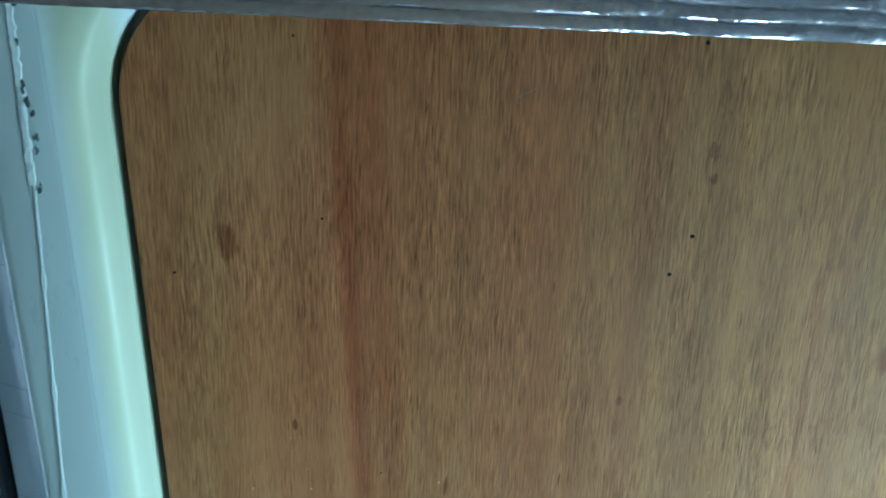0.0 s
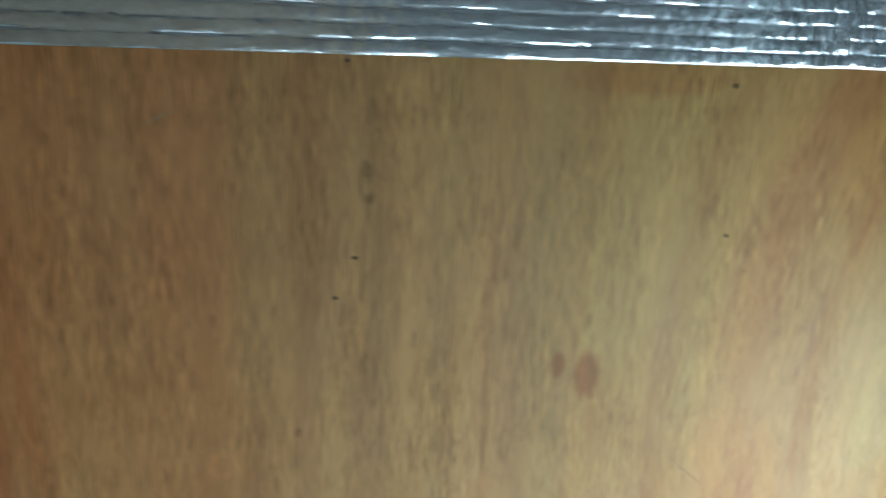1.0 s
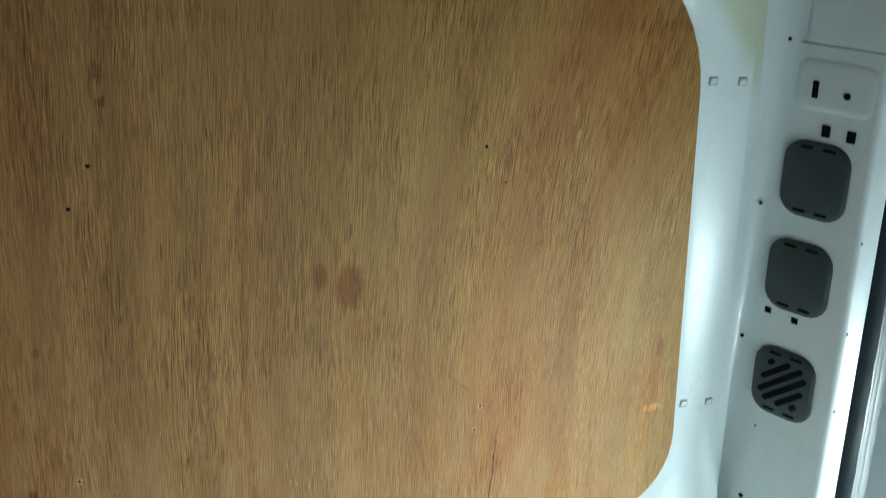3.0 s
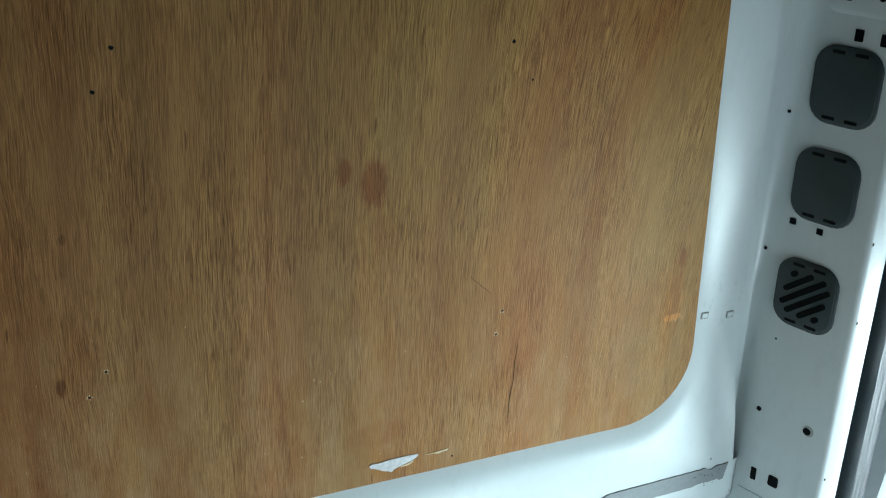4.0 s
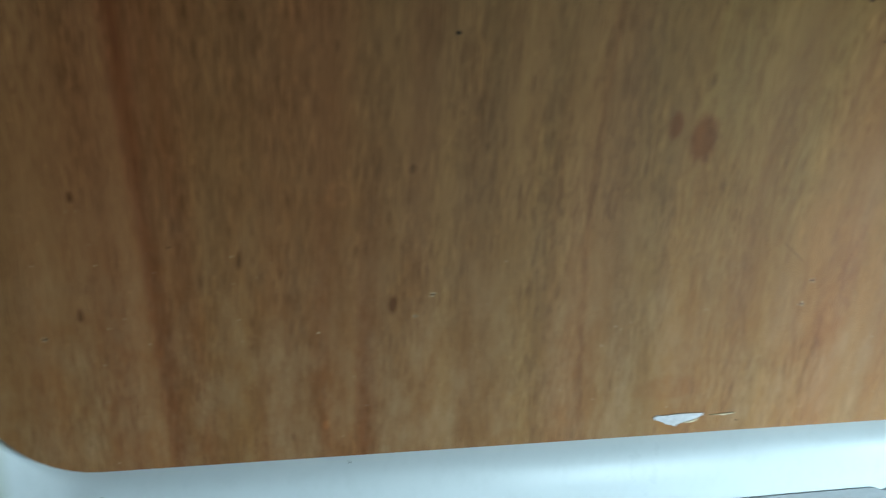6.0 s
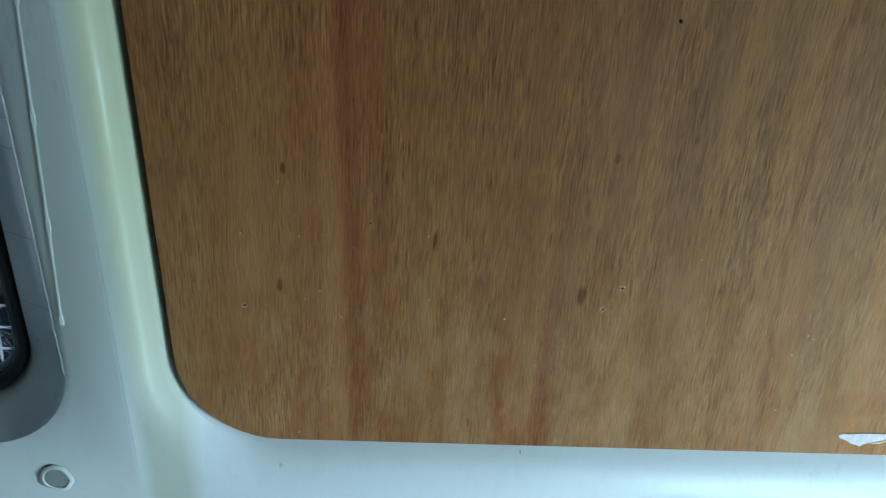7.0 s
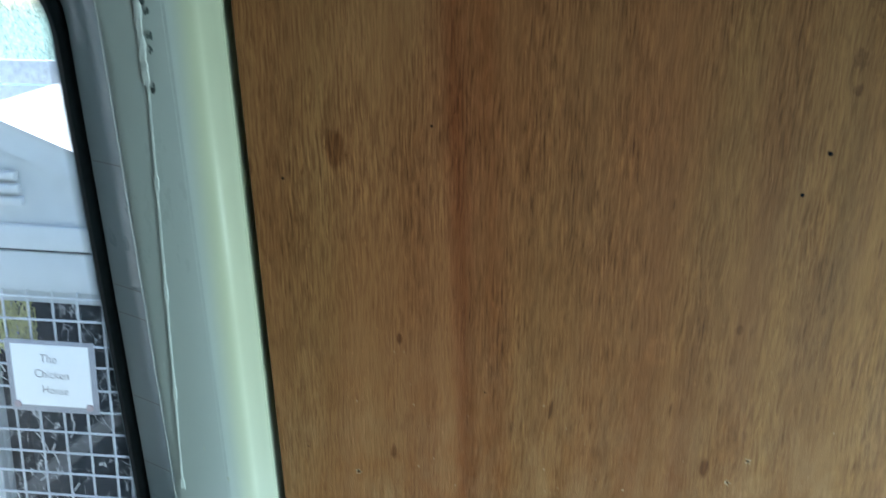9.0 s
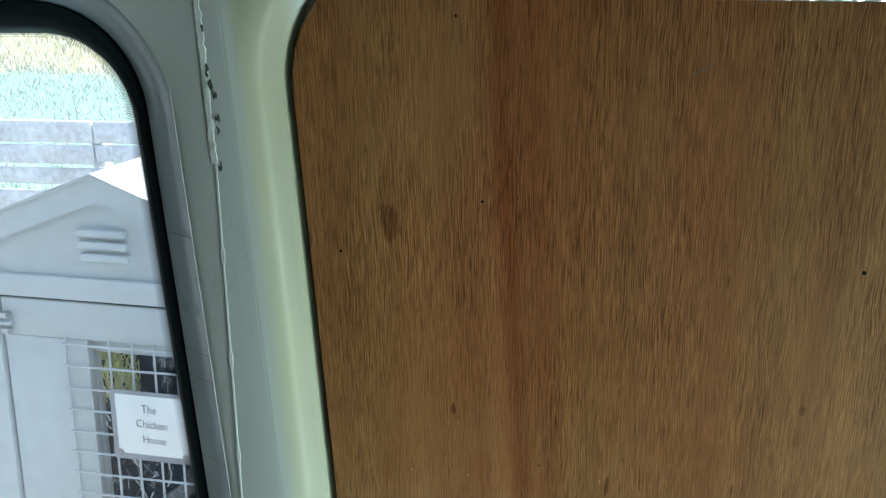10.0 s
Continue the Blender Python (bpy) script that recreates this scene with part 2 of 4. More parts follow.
def van_paint_material():
    """White van paint, with cream undercoat showing on the lip beside the panel and at the upper right corner."""
    n = Nodes("van_paint")
    x, y, z = n.split(n.obj)
    wide = n.noise(n.obj, 3.0, 3)
    fine = n.noise(n.obj, 140.0, 3, 0.6)
    col = n.mix(n.ranged(wide, 0.2, 0.8, 0, 1, True), (0.700, 0.762, 0.775), (0.74, 0.80, 0.812))
    dust = n.noise(n.scaled(n.obj, (60, 60, 24)), 1, 6, 0.75)
    col = n.mix(n.ranged(dust, 0.50, 0.85, 0, 0.30), col, (0.50, 0.57, 0.56))
    # cream lip, its colour held darker to offset the light it catches
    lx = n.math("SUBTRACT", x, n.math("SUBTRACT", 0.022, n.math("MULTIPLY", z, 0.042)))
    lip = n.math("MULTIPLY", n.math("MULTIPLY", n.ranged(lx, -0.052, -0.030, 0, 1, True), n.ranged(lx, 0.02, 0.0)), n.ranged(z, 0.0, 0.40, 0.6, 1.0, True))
    # grey-green left pillar, darkened in colour for the weaker light at this end
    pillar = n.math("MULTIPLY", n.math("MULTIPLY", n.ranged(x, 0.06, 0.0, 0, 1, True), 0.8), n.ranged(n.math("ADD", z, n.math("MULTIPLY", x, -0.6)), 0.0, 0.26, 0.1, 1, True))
    up = n.math("SUBTRACT", z, 0.62)
    t_right = n.ranged(n.math("ADD", x, n.math("MULTIPLY", up, 0.15)), 1.289, 1.283, 0, 1, True)
    t_left = n.ranged(n.math("ADD", x, up), 1.238, 1.284, 0, 1, True)
    top = n.math("MULTIPLY", n.math("MULTIPLY", t_right, t_left), n.ranged(z, 0.55, 0.64, 0, 0.9, True))
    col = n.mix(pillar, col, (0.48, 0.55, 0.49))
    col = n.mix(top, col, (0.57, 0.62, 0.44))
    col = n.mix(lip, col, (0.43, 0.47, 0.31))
    # blue-grey colour in the upright recess beside the window
    recess_tone = n.math("MULTIPLY", n.math("MULTIPLY", n.ranged(y, -0.0135, -0.0095), n.ranged(n.math("ADD", x, n.math("MULTIPLY", z, 0.036)), -0.06, -0.07)), n.ranged(n.math("ADD", z, n.math("MULTIPLY", wide, 0.08)), 0.09, 0.17, 0.15, 1, True))
    col = n.mix(recess_tone, col, (0.32, 0.41, 0.45))
    n.bump(fine, 0.05, 0.0006)
    rough = n.math("ADD", n.ranged(wide, 0.2, 0.8, 0.25, 0.33, True), n.math("ADD", n.math("MULTIPLY", lip, 0.28), n.ranged(dust, 0.4, 0.8, 0, 0.08)))
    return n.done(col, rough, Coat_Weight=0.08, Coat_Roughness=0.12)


def foil_material():
    n = Nodes("bubble_foil")
    v = n.scaled(n.obj, (90, 1, 160))
    crinkle = n.noise(v, 1, 4, 0.65)
    n.bump(crinkle, 0.16, 0.0008)
    return n.done(n.mix(n.ranged(crinkle, 0.3, 0.7), (0.66, 0.64, 0.65), (0.88, 0.86, 0.87)), n.ranged(crinkle, 0.35, 0.65, 0.11, 0.23), 1.0)


def glass_material():
    """Clear glass under a thin film of dust, which also stands in for veiling glare."""
    n = Nodes("window_glass")
    mat = n.done((0.93, 0.97, 0.96), 0.0, Transmission_Weight=1.0, IOR=1.01)
    film = n.tree.nodes.new("ShaderNodeBsdfTranslucent")
    film.inputs[0].default_value = (0.85, 0.87, 0.87, 1)
    mixed = n.tree.nodes.new("ShaderNodeMixShader")
    n.put(mixed.inputs[0], n.ranged(n.noise(n.obj, 35.0, 5, 0.7), 0.3, 0.7, 0.010, 0.024))
    n.put(mixed.inputs[1], n.bsdf.outputs[0])
    n.put(mixed.inputs[2], film.outputs[0])
    n.put(n.tree.nodes["Material Output"].inputs[0], mixed.outputs[0])
    return mat


PLY = plywood_material()
PAINT = van_paint_material()
FOIL = foil_material()
GLASS = glass_material()
# darkened foil: paints the shadow line under the sheet's lower edge
HEM_SHADE = plain("foil_hem_shade", (0.16, 0.16, 0.17), 0.45, 0.8, grain=300, vary=0.5)
PLY_EDGE = plain("plywood_edge", (0.34, 0.22, 0.12), 0.7, grain=300)


def pillar_paint_material():
    n = Nodes("pillar_paint")
    x, _, z = n.split(n.obj)
    wide, fine = n.noise(n.obj, 5.0, 3), n.noise(n.obj, 120.0, 3)
    col = n.mix(n.ranged(wide, 0.2, 0.8, 0, 1, True), (0.700, 0.762, 0.775), (0.74, 0.80, 0.812))
    col = n.mix(n.ranged(n.noise(n.scaled(n.obj, (60, 60, 20)), 1, 6, 0.75), 0.50, 0.85, 0, 0.28), col, (0.46, 0.50, 0.49))
    edge = n.math("ADD", x, n.math("MULTIPLY", n.math("SUBTRACT", z, 0.62), 0.15))
    cream = n.math("MULTIPLY", n.ranged(edge, 1.289, 1.283, 0, 1, True), n.ranged(z, 0.55, 0.64, 0, 0.9, True))
    col = n.mix(cream, col, (0.57, 0.62, 0.44))
    n.bump(fine, 0.05, 0.0006)
    return n.done(col, n.ranged(wide, 0.2, 0.8, 0.28, 0.36, True), Coat_Weight=0.2)


PILLAR_PAINT = pillar_paint_material()
RUBBER = plain("black_rubber", (0.009, 0.016, 0.018), 0.65, grain=120, vary=0.3, Specular_IOR_Level=0.2)
SEAL_RUBBER = plain("door_seal_rubber", (0.009, 0.015, 0.018), 0.8, grain=200, vary=0.35, relief=0.0004, Specular_IOR_Level=0.15)
SEAL_LIP = plain("grey_seal_lip", (0.020, 0.030, 0.034), 0.45, grain=200, vary=0.25, relief=0.0003)
PLUG = plain("grey_plastic", (0.044, 0.062, 0.066), 0.5, grain=400, vary=0.12, relief=0.0002)
HOLE = plain("hole_dark", (0.006, 0.007, 0.008), 0.9, grain=80, Specular_IOR_Level=0.1)
FOLD = plain("fold_shadow_line", (0.40, 0.455, 0.46), 0.5, grain=200)
TAPE = plain("grey_tape", (0.25, 0.275, 0.285), 0.42, grain=150, vary=0.12)
SEALANT = plain("seam_sealant", (0.60, 0.66, 0.61), 0.55, grain=250, vary=0.12, relief=0.0006)
CHIP = plain("chipped_dark", (0.10, 0.13, 0.12), 0.7, grain=300, vary=0.4)
TORN = plain("torn_veneer_grey", (0.62, 0.61, 0.62), 0.8, grain=260, vary=0.25, relief=0.0006)
STRAW_WOOD = plain("torn_veneer_fibre", (0.66, 0.55, 0.36), 0.8, grain=260, vary=0.2)
STEEL = plain("zinc_steel", (0.55, 0.56, 0.56), 0.35, 0.9, grain=200)
# unseen floor, its pale colour chosen to bounce light up the wall
FLOOR = plain("floor_pale_bounce", (0.52, 0.56, 0.56), 0.5, grain=40, vary=0.25)
# dark grey; on the unseen roof and walls it holds down bounced light
DIM_GREY = plain("dim_grey", (0.15, 0.148, 0.145), 0.7, grain=30, vary=0.1)
LINING_WOOD = plain("far_lining_board", (0.24, 0.195, 0.145), 0.6, grain=40, vary=0.25)
SHELL = plain("van_shell_paint", (0.60, 0.64, 0.65), 0.4, grain=30, vary=0.08)
WIRE_PINK = plain("pink_wire", (0.62, 0.25, 0.24), 0.4)


# ---------------- mesh helpers ----------------
BASE = {}


def thing(name, base, label, category, group="", kind=""):
    """An empty that carries the parts of a thing of the van; base is in the van's axes."""
    ob = new(name)
    ob.matrix_world = LEAN @ Matrix.Translation(base)
    BASE[ob.name] = Vector(base)
    return tagged(ob, label, category, group, kind)


def mesh_of(name, bm, material, smooth=True):
    bmesh.ops.recalc_face_normals(bm, faces=bm.faces)
    me = bpy.data.meshes.new(name)
    bm.to_mesh(me)
    bm.free()
    me.materials.append(material)
    if smooth:
        me.shade_smooth()
        me.set_sharp_from_angle(angle=radians(40))
    return me


def part(name, bm, material, parent, label="", smooth=True):
    """Links a bmesh, in the van's axes, as one mesh under a thing or a part."""
    root = parent
    while root.parent:
        root = root.parent
    bmesh.ops.translate(bm, verts=bm.verts, vec=-BASE[root.name])
    ob = new(name, mesh_of(name, bm, material, smooth))
    ob.parent = parent
    return tagged(ob, label)


def single(name, bm, material, label="", category="", group="", kind="", smooth=True):
    """A thing or a piece of the setting that is one mesh, given in the van's axes."""
    ob = new(name, mesh_of(name, bm, material, smooth))
    ob.matrix_world = LEAN.copy()
    BASE[ob.name] = Vector((0, 0, 0))
    return tagged(ob, label, category, group, kind)


def box(bm, a, b, bevel=0.0):
    made = bmesh.ops.create_cube(bm, size=1)["verts"]
    for v in made:
        v.co = Vector([(p + q) / 2 + c * (q - p) for p, q, c in zip(a, b, v.co)])
    if bevel:
        edges = list({e for v in made for e in v.link_edges})
        bmesh.ops.bevel(bm, geom=edges, offset=bevel, segments=2, affect="EDGES", profile=0.5)
    return bm


def loft(bm, rows, closed=True):
    """Quads between rows of points."""
    vs = [[bm.verts.new(p) for p in row] for row in rows]
    for r0, r1 in zip(vs, vs[1:]):
        k = len(r0)
        for i in range(k if closed else k - 1):
            bm.faces.new((r0[i], r0[(i + 1) % k], r1[(i + 1) % k], r1[i]))
    return vs


def warp(x, z):
    """The upright edges of the bay lean a little; so does its lower edge."""
    u = min(1.0, max(0.0, x / 1.22))
    return x + (1 - u) * (0.022 - 0.042 * z) + u * (0.033 - 0.12 * z), z + 0.006 - 0.010 * u


def ring(xl, xr, zb, zt, rads, ys, arc=10, straight=14):
    """A rounded rectangle. rads: bottom left, bottom right, top right, top left. ys: depth at left, bottom, right, top."""
    yl, yb, yr, yt = ys
    corners = ((xl + rads[0], zb + rads[0], rads[0], 180, yl, yb), (xr - rads[1], zb + rads[1], rads[1], 270, yb, yr),
               (xr - rads[2], zt - rads[2], rads[2], 0, yr, yt), (xl + rads[3], zt - rads[3], rads[3], 90, yt, yl))
    pts = []
    for k, (cx, cz, r, a0, ya, yc) in enumerate(corners):
        for i in range(arc + 1):
            t = i / arc
            a = radians(a0 + 90 * t)
            s = t * t * (3 - 2 * t)
            pts.append((cx + r * math.cos(a), ya + (yc - ya) * s, cz + r * math.sin(a)))
        nx, nz, nr, na = corners[(k + 1) % 4][:4]
        end = (nx + nr * math.cos(radians(na)), yc, nz + nr * math.sin(radians(na)))
        start = pts[-1]
        for i in range(1, straight):
            t = i / straight
            pts.append(tuple(p + (q - p) * t for p, q in zip(start, end)))
    return pts


def warped(pts):
    return [(*warp(x, z)[:1], y, warp(x, z)[1]) for x, y, z in pts]


PANEL = (0.0005, 1.22, 0.008, 0.755)
PANEL_R = (0.105, 0.115, 0.162, 0.112)


def panel_ring(off, ys, grow=None):
    l, b, r, t = off
    rads = [max(0.012, q + grow) for q in PANEL_R] if grow is not None else [0.003] * 4
    return warped(ring(PANEL[0] - l, PANEL[1] + r, PANEL[2] - b, PANEL[3] + t, rads, ys))


# ---------------- the side wall of the van ----------------
def side_wall():
    bm = bmesh.new()
    # the outermost ring comes forward to the rail at its lower right corner
    rail_ring = []
    for x, y, z in panel_ring((.054, .093, .085, .140), (-.018, -.018, .006, -.018), None):
        if x > 1.25:
            f = min(1.0, max(0.0, (z + .09) / .20))
            y = -.018 + .024 * f * f * (3 - 2 * f)
            if z > .7:
                y = .006
        rail_ring.append((x, y, z))
    loft(bm, [panel_ring(o, y, g) for o, y, g in (
        ((-.03,) * 4, (.030, .014, .014, .014), -0.03),
        ((.002, 0, .002, .002), (.030, .008, .008, .008), 0.0),
        ((.0065, .003, .006, .006), (.026, .005, .007, .007), 0.004),
        ((.0080, .008, .012, .010), (-.001, .002, .0065, -.001), 0.008),
        ((.0140, .016, .020, .016), (-.0045, -.004, .006, -.007), 0.014),
        ((.0225, .026, .027, .023), (-.0082, -.0085, .006, -.013), 0.019),
        ((.0255, .032, .032, .027), (-.0108, -.0105, .006, -.0155), 0.0225),
        ((.0300, .050, .045, .034), (-.0142, -.015, .006, -.018), 0.030),
        ((.044, .070, .060, .060), (-.0174, -.0172, .006, -.018), 0.042))] + [rail_ring])
    win = (-1.03, -0.160, 0.044, 0.710)

    def wring(off, y, rads):
        l, b, r, t = off
        return warped(ring(win[0] - l, win[1] + r, win[2] - b, win[3] + t, rads, (y,) * 4))

    loft(bm, [wring(*a) for a in (
        ((-.02,) * 4, .040, (.05, .05, .08, .05)),
        ((0, 0, 0, .009), .034, (.07, .07, .10, .07)),
        ((.006, .004, .006, .015), .020, (.074, .074, .104, .074)),
        ((.026, .014, .026, .030), .010, (.09, .09, .12, .09)),
        ((.046, .030, .046, .040), -.001, (.10, .10, .13, .10)),
        ((.051, .040, .051, .045), -.0135, (.105, .105, .135, .105)),
        ((.060, .062, .058, .054), -.0165, (.12, .12, .14, .12)),
        ((.17, .129, .110, .185), -.018, (.02,) * 4))])
    # below the bay: rail, crease and lower panel
    prof = ((-.018, -.085), (-.0192, -.12), (-.0195, -.150), (-.016, -.1575), (-.011, -.161), (-.011, -.170), (-.014, -.19), (-.022, -.24), (-.03, -.30), (-.032, -.80))
    xs = [-1.2 + (2.52) * i / 40 for i in range(41)]
    loft(bm, [[(warp(x, z)[0], y, warp(x, z)[1]) for x in xs] for y, z in prof], closed=False)
    # above the bay: a plain strip up to the roof
    loft(bm, [[(warp(x, z)[0], (y - .024 if x < 1.2 else y), warp(x, z)[1]) for x in xs] for y, z in ((.006, .895), (0.0, .96), (-.03, 1.05), (-.12, 1.14))], closed=False)
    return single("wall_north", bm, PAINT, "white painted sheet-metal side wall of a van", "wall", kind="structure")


WALL = side_wall()

P0, PD, PN = Vector((1.35, -.03, 0)), Vector((.35, -.937, 0)), Vector((-.937, -.35, 0))


def on_pillar(s, z, o=0.0):
    return P0 + PD * s + PN * o + Vector((0, 0, z))


def pillar():
    """The rear pillar: a shadowed valley, a flat face with covers and holes, a rounded bright edge."""
    pts = [((1.286, .0066), (-.12, 0)), ((1.298, .0070), (-.115, 0)), ((1.308, .0090), (-.11, 0)), ((1.318, .0125), (-.10, .01)), ((1.327, .0130), (-.085, .02)), ((1.334, .0090), (-.065, .035)), ((1.339, .000), (-.04, .055))]
    pts += [((P0 + PD * s).to_2d(), (-.026, .07)) for s in (-.015, 0.0, .03, .06, .083)]
    cx, cy, r = 1.379 + .0094, -.1078 + .0035, .010
    for k in range(1, 8):
        a = radians(-69.5 + 64 * k / 7)
        pts.append(((cx + r * math.sin(a), cy - r * math.cos(a)), (-.026, .07)))
    pts += [((1.400, -.1155), (-.026, .07)), ((1.412, -.1162), (-.026, .07)), ((1.4155, -.1150), (-.026, .07)), ((1.418, -.111), (-.026, .07)), ((1.420, -.08), (-.026, .07))]
    zs = [-.80 + 1.95 * i / 40 for i in range(41)]
    bm = bmesh.new()
    loft(bm, [[(p[0] + d[0] * (z - .3), p[1] + d[1] * (z - .3), z) for z in zs] for p, d in pts], closed=False)
    return single("wall_pillar", bm, PILLAR_PAINT, "white painted steel door pillar with holes", "pillar", kind="structure")


PILLAR = pillar()


def rubber_seal():
    t = thing("door_seal", (1.44, -.10, -.8), "dark rubber seal with a grey lip along the door opening", "door seal")
    zs = [-.80 + 1.9 * i / 60 for i in range(61)]
    dark = [(1.438, -.112), (1.440, -.121), (1.448, -.127), (1.460, -.127), (1.472, -.122), (1.481, -.114), (1.488, -.106), (1.491, -.092)]
    grey = [(1.486, -.092), (1.489, -.100), (1.497, -.104), (1.506, -.102), (1.513, -.094), (1.522, -.093), (1.534, -.089), (1.541, -.080), (1.552, -.079), (1.570, -.073), (1.580, -.060), (1.580, -.03)]
    for name, prof, m, label in (("inner_lobe", dark, SEAL_RUBBER, "dark rubber lobe"), ("outer_lip", grey, SEAL_LIP, "grey rubber lip")):
        bm = bmesh.new()
        loft(bm, [[(x - .021 - .026 * (z - .3), y + .008 + .07 * (z - .3) + .0007 * math.sin(z * 90 + i), z) for z in zs] for i, (x, y) in enumerate(prof)], closed=False)
        part(name, bm, m, t, label)


rubber_seal()
bm = bmesh.new()
box(bm, (1.66, -.06, -.8), (1.72, .85, 1.1), .012)
DOOR = single("door_1", bm, SHELL, "white van rear door standing open", "door", kind="structure")


# ---------------- window ----------------
def window():
    win = (-1.03, -0.160, 0.044, 0.710)
    base = (-.6, .05, .03)
    w = thing("window_1", base, "van side window with black rubber seal", "window", kind="structure")

    def wr(ins, y):
        rads = [max(.02, q - ins) for q in (.07, .07, .10, .07)]
        thick = .009 * max(0, (.013 - ins) / .014)
        return warped(ring(win[0] + ins, win[1] - ins, win[2] + ins, win[3] - ins + thick, rads, (y,) * 4))

    b = bmesh.new()
    loft(b, [wr(i, y) for i, y in ((-.001, .034), (-.001, .024), (.0015, .021), (.005, .020), (.008, .0215), (.0095, .0235), (.0115, .0245), (.013, .028), (.013, .035))])
    part("window_frame", b, RUBBER, w, "black rubber window seal")
    b = bmesh.new()
    sides = loft(b, [wr(.012, .031), wr(.012, .035)])
    for side in sides:
        b.faces.new(side)
    pane = part("pane", b, GLASS, w, "clear glass pane with dotted edge", smooth=False)
    pane.visible_shadow = False
    # dots printed along the glass edge
    b = bmesh.new()
    for k in range(5):
        loop = [Vector(p) for p in wr(.0138 + .0021 * k, .0302)]
        loop.append(loop[0])
        rad = (.00118, .00104, .00092, .00078, .00062)[k]
        step, run = .00245, (.00122 if k % 2 else 0)
        for p, q in zip(loop, loop[1:]):
            seg = (q - p).length
            while run < seg:
                c = p + (q - p) * (run / seg)
                if c.x > -.62:
                    b.faces.new([b.verts.new(c + Vector((rad * math.cos(a), 0, rad * math.sin(a)))) for a in (0, 1.05, 2.09, 3.14, 4.19, 5.24)])
                run += step
            run -= seg
    part("dotted_border", b, RUBBER, pane, "black printed dots", smooth=False)
    return w


WINDOW = window()


# ---------------- plywood panel ----------------
def plywood():
    t = thing("plywood_panel", (0, 0, 0), "varnished plywood lining panel with knots and screw holes", "panel")
    b = bmesh.new()
    rows = []
    for ins, y in ((0, .0065), (0, .0008), (.0008, 0.0)):
        rads = [q - ins for q in PANEL_R]
        rows.append(warped(ring(PANEL[0] + ins, PANEL[1] - ins, PANEL[2] + ins, PANEL[3] - ins, rads, (y,) * 4)))
    vs = loft(b, rows)
    b.faces.new(vs[-1])
    b.faces.new(vs[0])
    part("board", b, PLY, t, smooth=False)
    # screw holes: a dark pit with a raised splintered rim
    holes = ((.144, .713), (.503, .715), (.032, .500), (.166, .552), (.510, .538), (.492, .500), (.902, .538), (.930, .497), (.891, .692), (.925, .221),
             (.920, .190), (.483, .223), (.466, .197), (.095, .189), (.044, .216), (.876, .024), (.221, .288))
    rnd = random.Random(4)
    for k, (x, z) in enumerate(holes):
        r = rnd.uniform(.0012, .0016) * (1.35 if k in (4, 5, 6, 8) else 1) * (1.25 if k in (1, 8) else 1) * (.6 if k in (14, 16) else 1)
        b = bmesh.new()
        pts = [(r * rnd.uniform(.8, 1.25) * math.cos(a * .7854), r * rnd.uniform(.8, 1.25) * math.sin(a * .7854)) for a in range(8)]
        loft(b, [[(x + p * 1.0, -.0004, z + q * 1.0) for p, q in pts], [(x + p * .55, -.0005, z + q * .55) for p, q in pts]])
        b.faces.new([b.verts.new((x + p * .6, -.00045, z + q * .6)) for p, q in pts])
        part("screw_hole", b, HOLE, t, smooth=False)
        if k in (9, 11, 13, 10, 12):
            b = bmesh.new()
            n = 5
            for j in range(n):
                a = j * 6.28 / n + rnd.uniform(-.4, .4)
                c, s = math.cos(a), math.sin(a)
                b.faces.new([b.verts.new(p) for p in ((x + r * .9 * c, -.0006, z + r * .9 * s), (x + r * 2.9 * c - .0006 * s, -.001, z + r * 2.9 * s + .0006 * c), (x + r * 1.6 * c + .0006 * s, -.0006, z + r * 1.6 * s - .0006 * c))])
            part("splinter", b, STRAW_WOOD, t, "pale raised wood splinters", smooth=False)
    # torn veneer near the lower edge
    def flake(pts, y, name, m, label):
        b = bmesh.new()
        f = b.faces.new([b.verts.new((x, y, z)) for x, z in pts])
        made = bmesh.ops.extrude_face_region(b, geom=[f])["geom"]
        bmesh.ops.translate(b, vec=(0, .0008, 0), verts=[v for v in made if isinstance(v, bmesh.types.BMVert)])
        return part(name, b, m, t, label, smooth=False)

    flake(((.765, .0365), (.770, .0395), (.776, .0380), (.784, .0390), (.797, .0398), (.812, .0395), (.828, .0390), (.829, .0365), (.824, .0330), (.818, .0300), (.811, .0285),
           (.804, .0262), (.797, .0235), (.795, .0205), (.791, .0228), (.783, .0250), (.778, .0285), (.772, .0310), (.767, .0330)), -.0010, "torn_patch", TORN, "grey torn veneer patch")
    flake(((.806, .0255), (.816, .0262), (.822, .0290), (.8235, .0325), (.8205, .0305), (.816, .0285), (.808, .0272)), -.0018, "torn_fibre", STRAW_WOOD, "pale torn wood fibre")
    flake(((.838, .0350), (.850, .0352), (.862, .0360), (.870, .0365), (.868, .0345), (.860, .0338), (.857, .0325), (.851, .0340)), -.0010, "torn_fibre", STRAW_WOOD, "pale torn wood fibre")
    # a fine crack and two scratches
    def scratch(pts, wdt, m, name):
        b = bmesh.new()
        loft(b, [[(x - wdt * f, -.0004, z), (x + wdt * f, -.0004, z)] for (x, z), f in zip(pts, (.3, 1, .7, 1, .8, .3))], closed=False)
        part(name, b, m, t, smooth=False)

    scratch(((.953, .170), (.951, .148), (.9525, .120), (.950, .096), (.951, .072), (.9505, .052)), .0004, HOLE, "crack")
    scratch(((.878, .272), (.884, .266), (.890, .261), (.897, .255), (.904, .249), (.910, .244)), .0004, HOLE, "scratch")
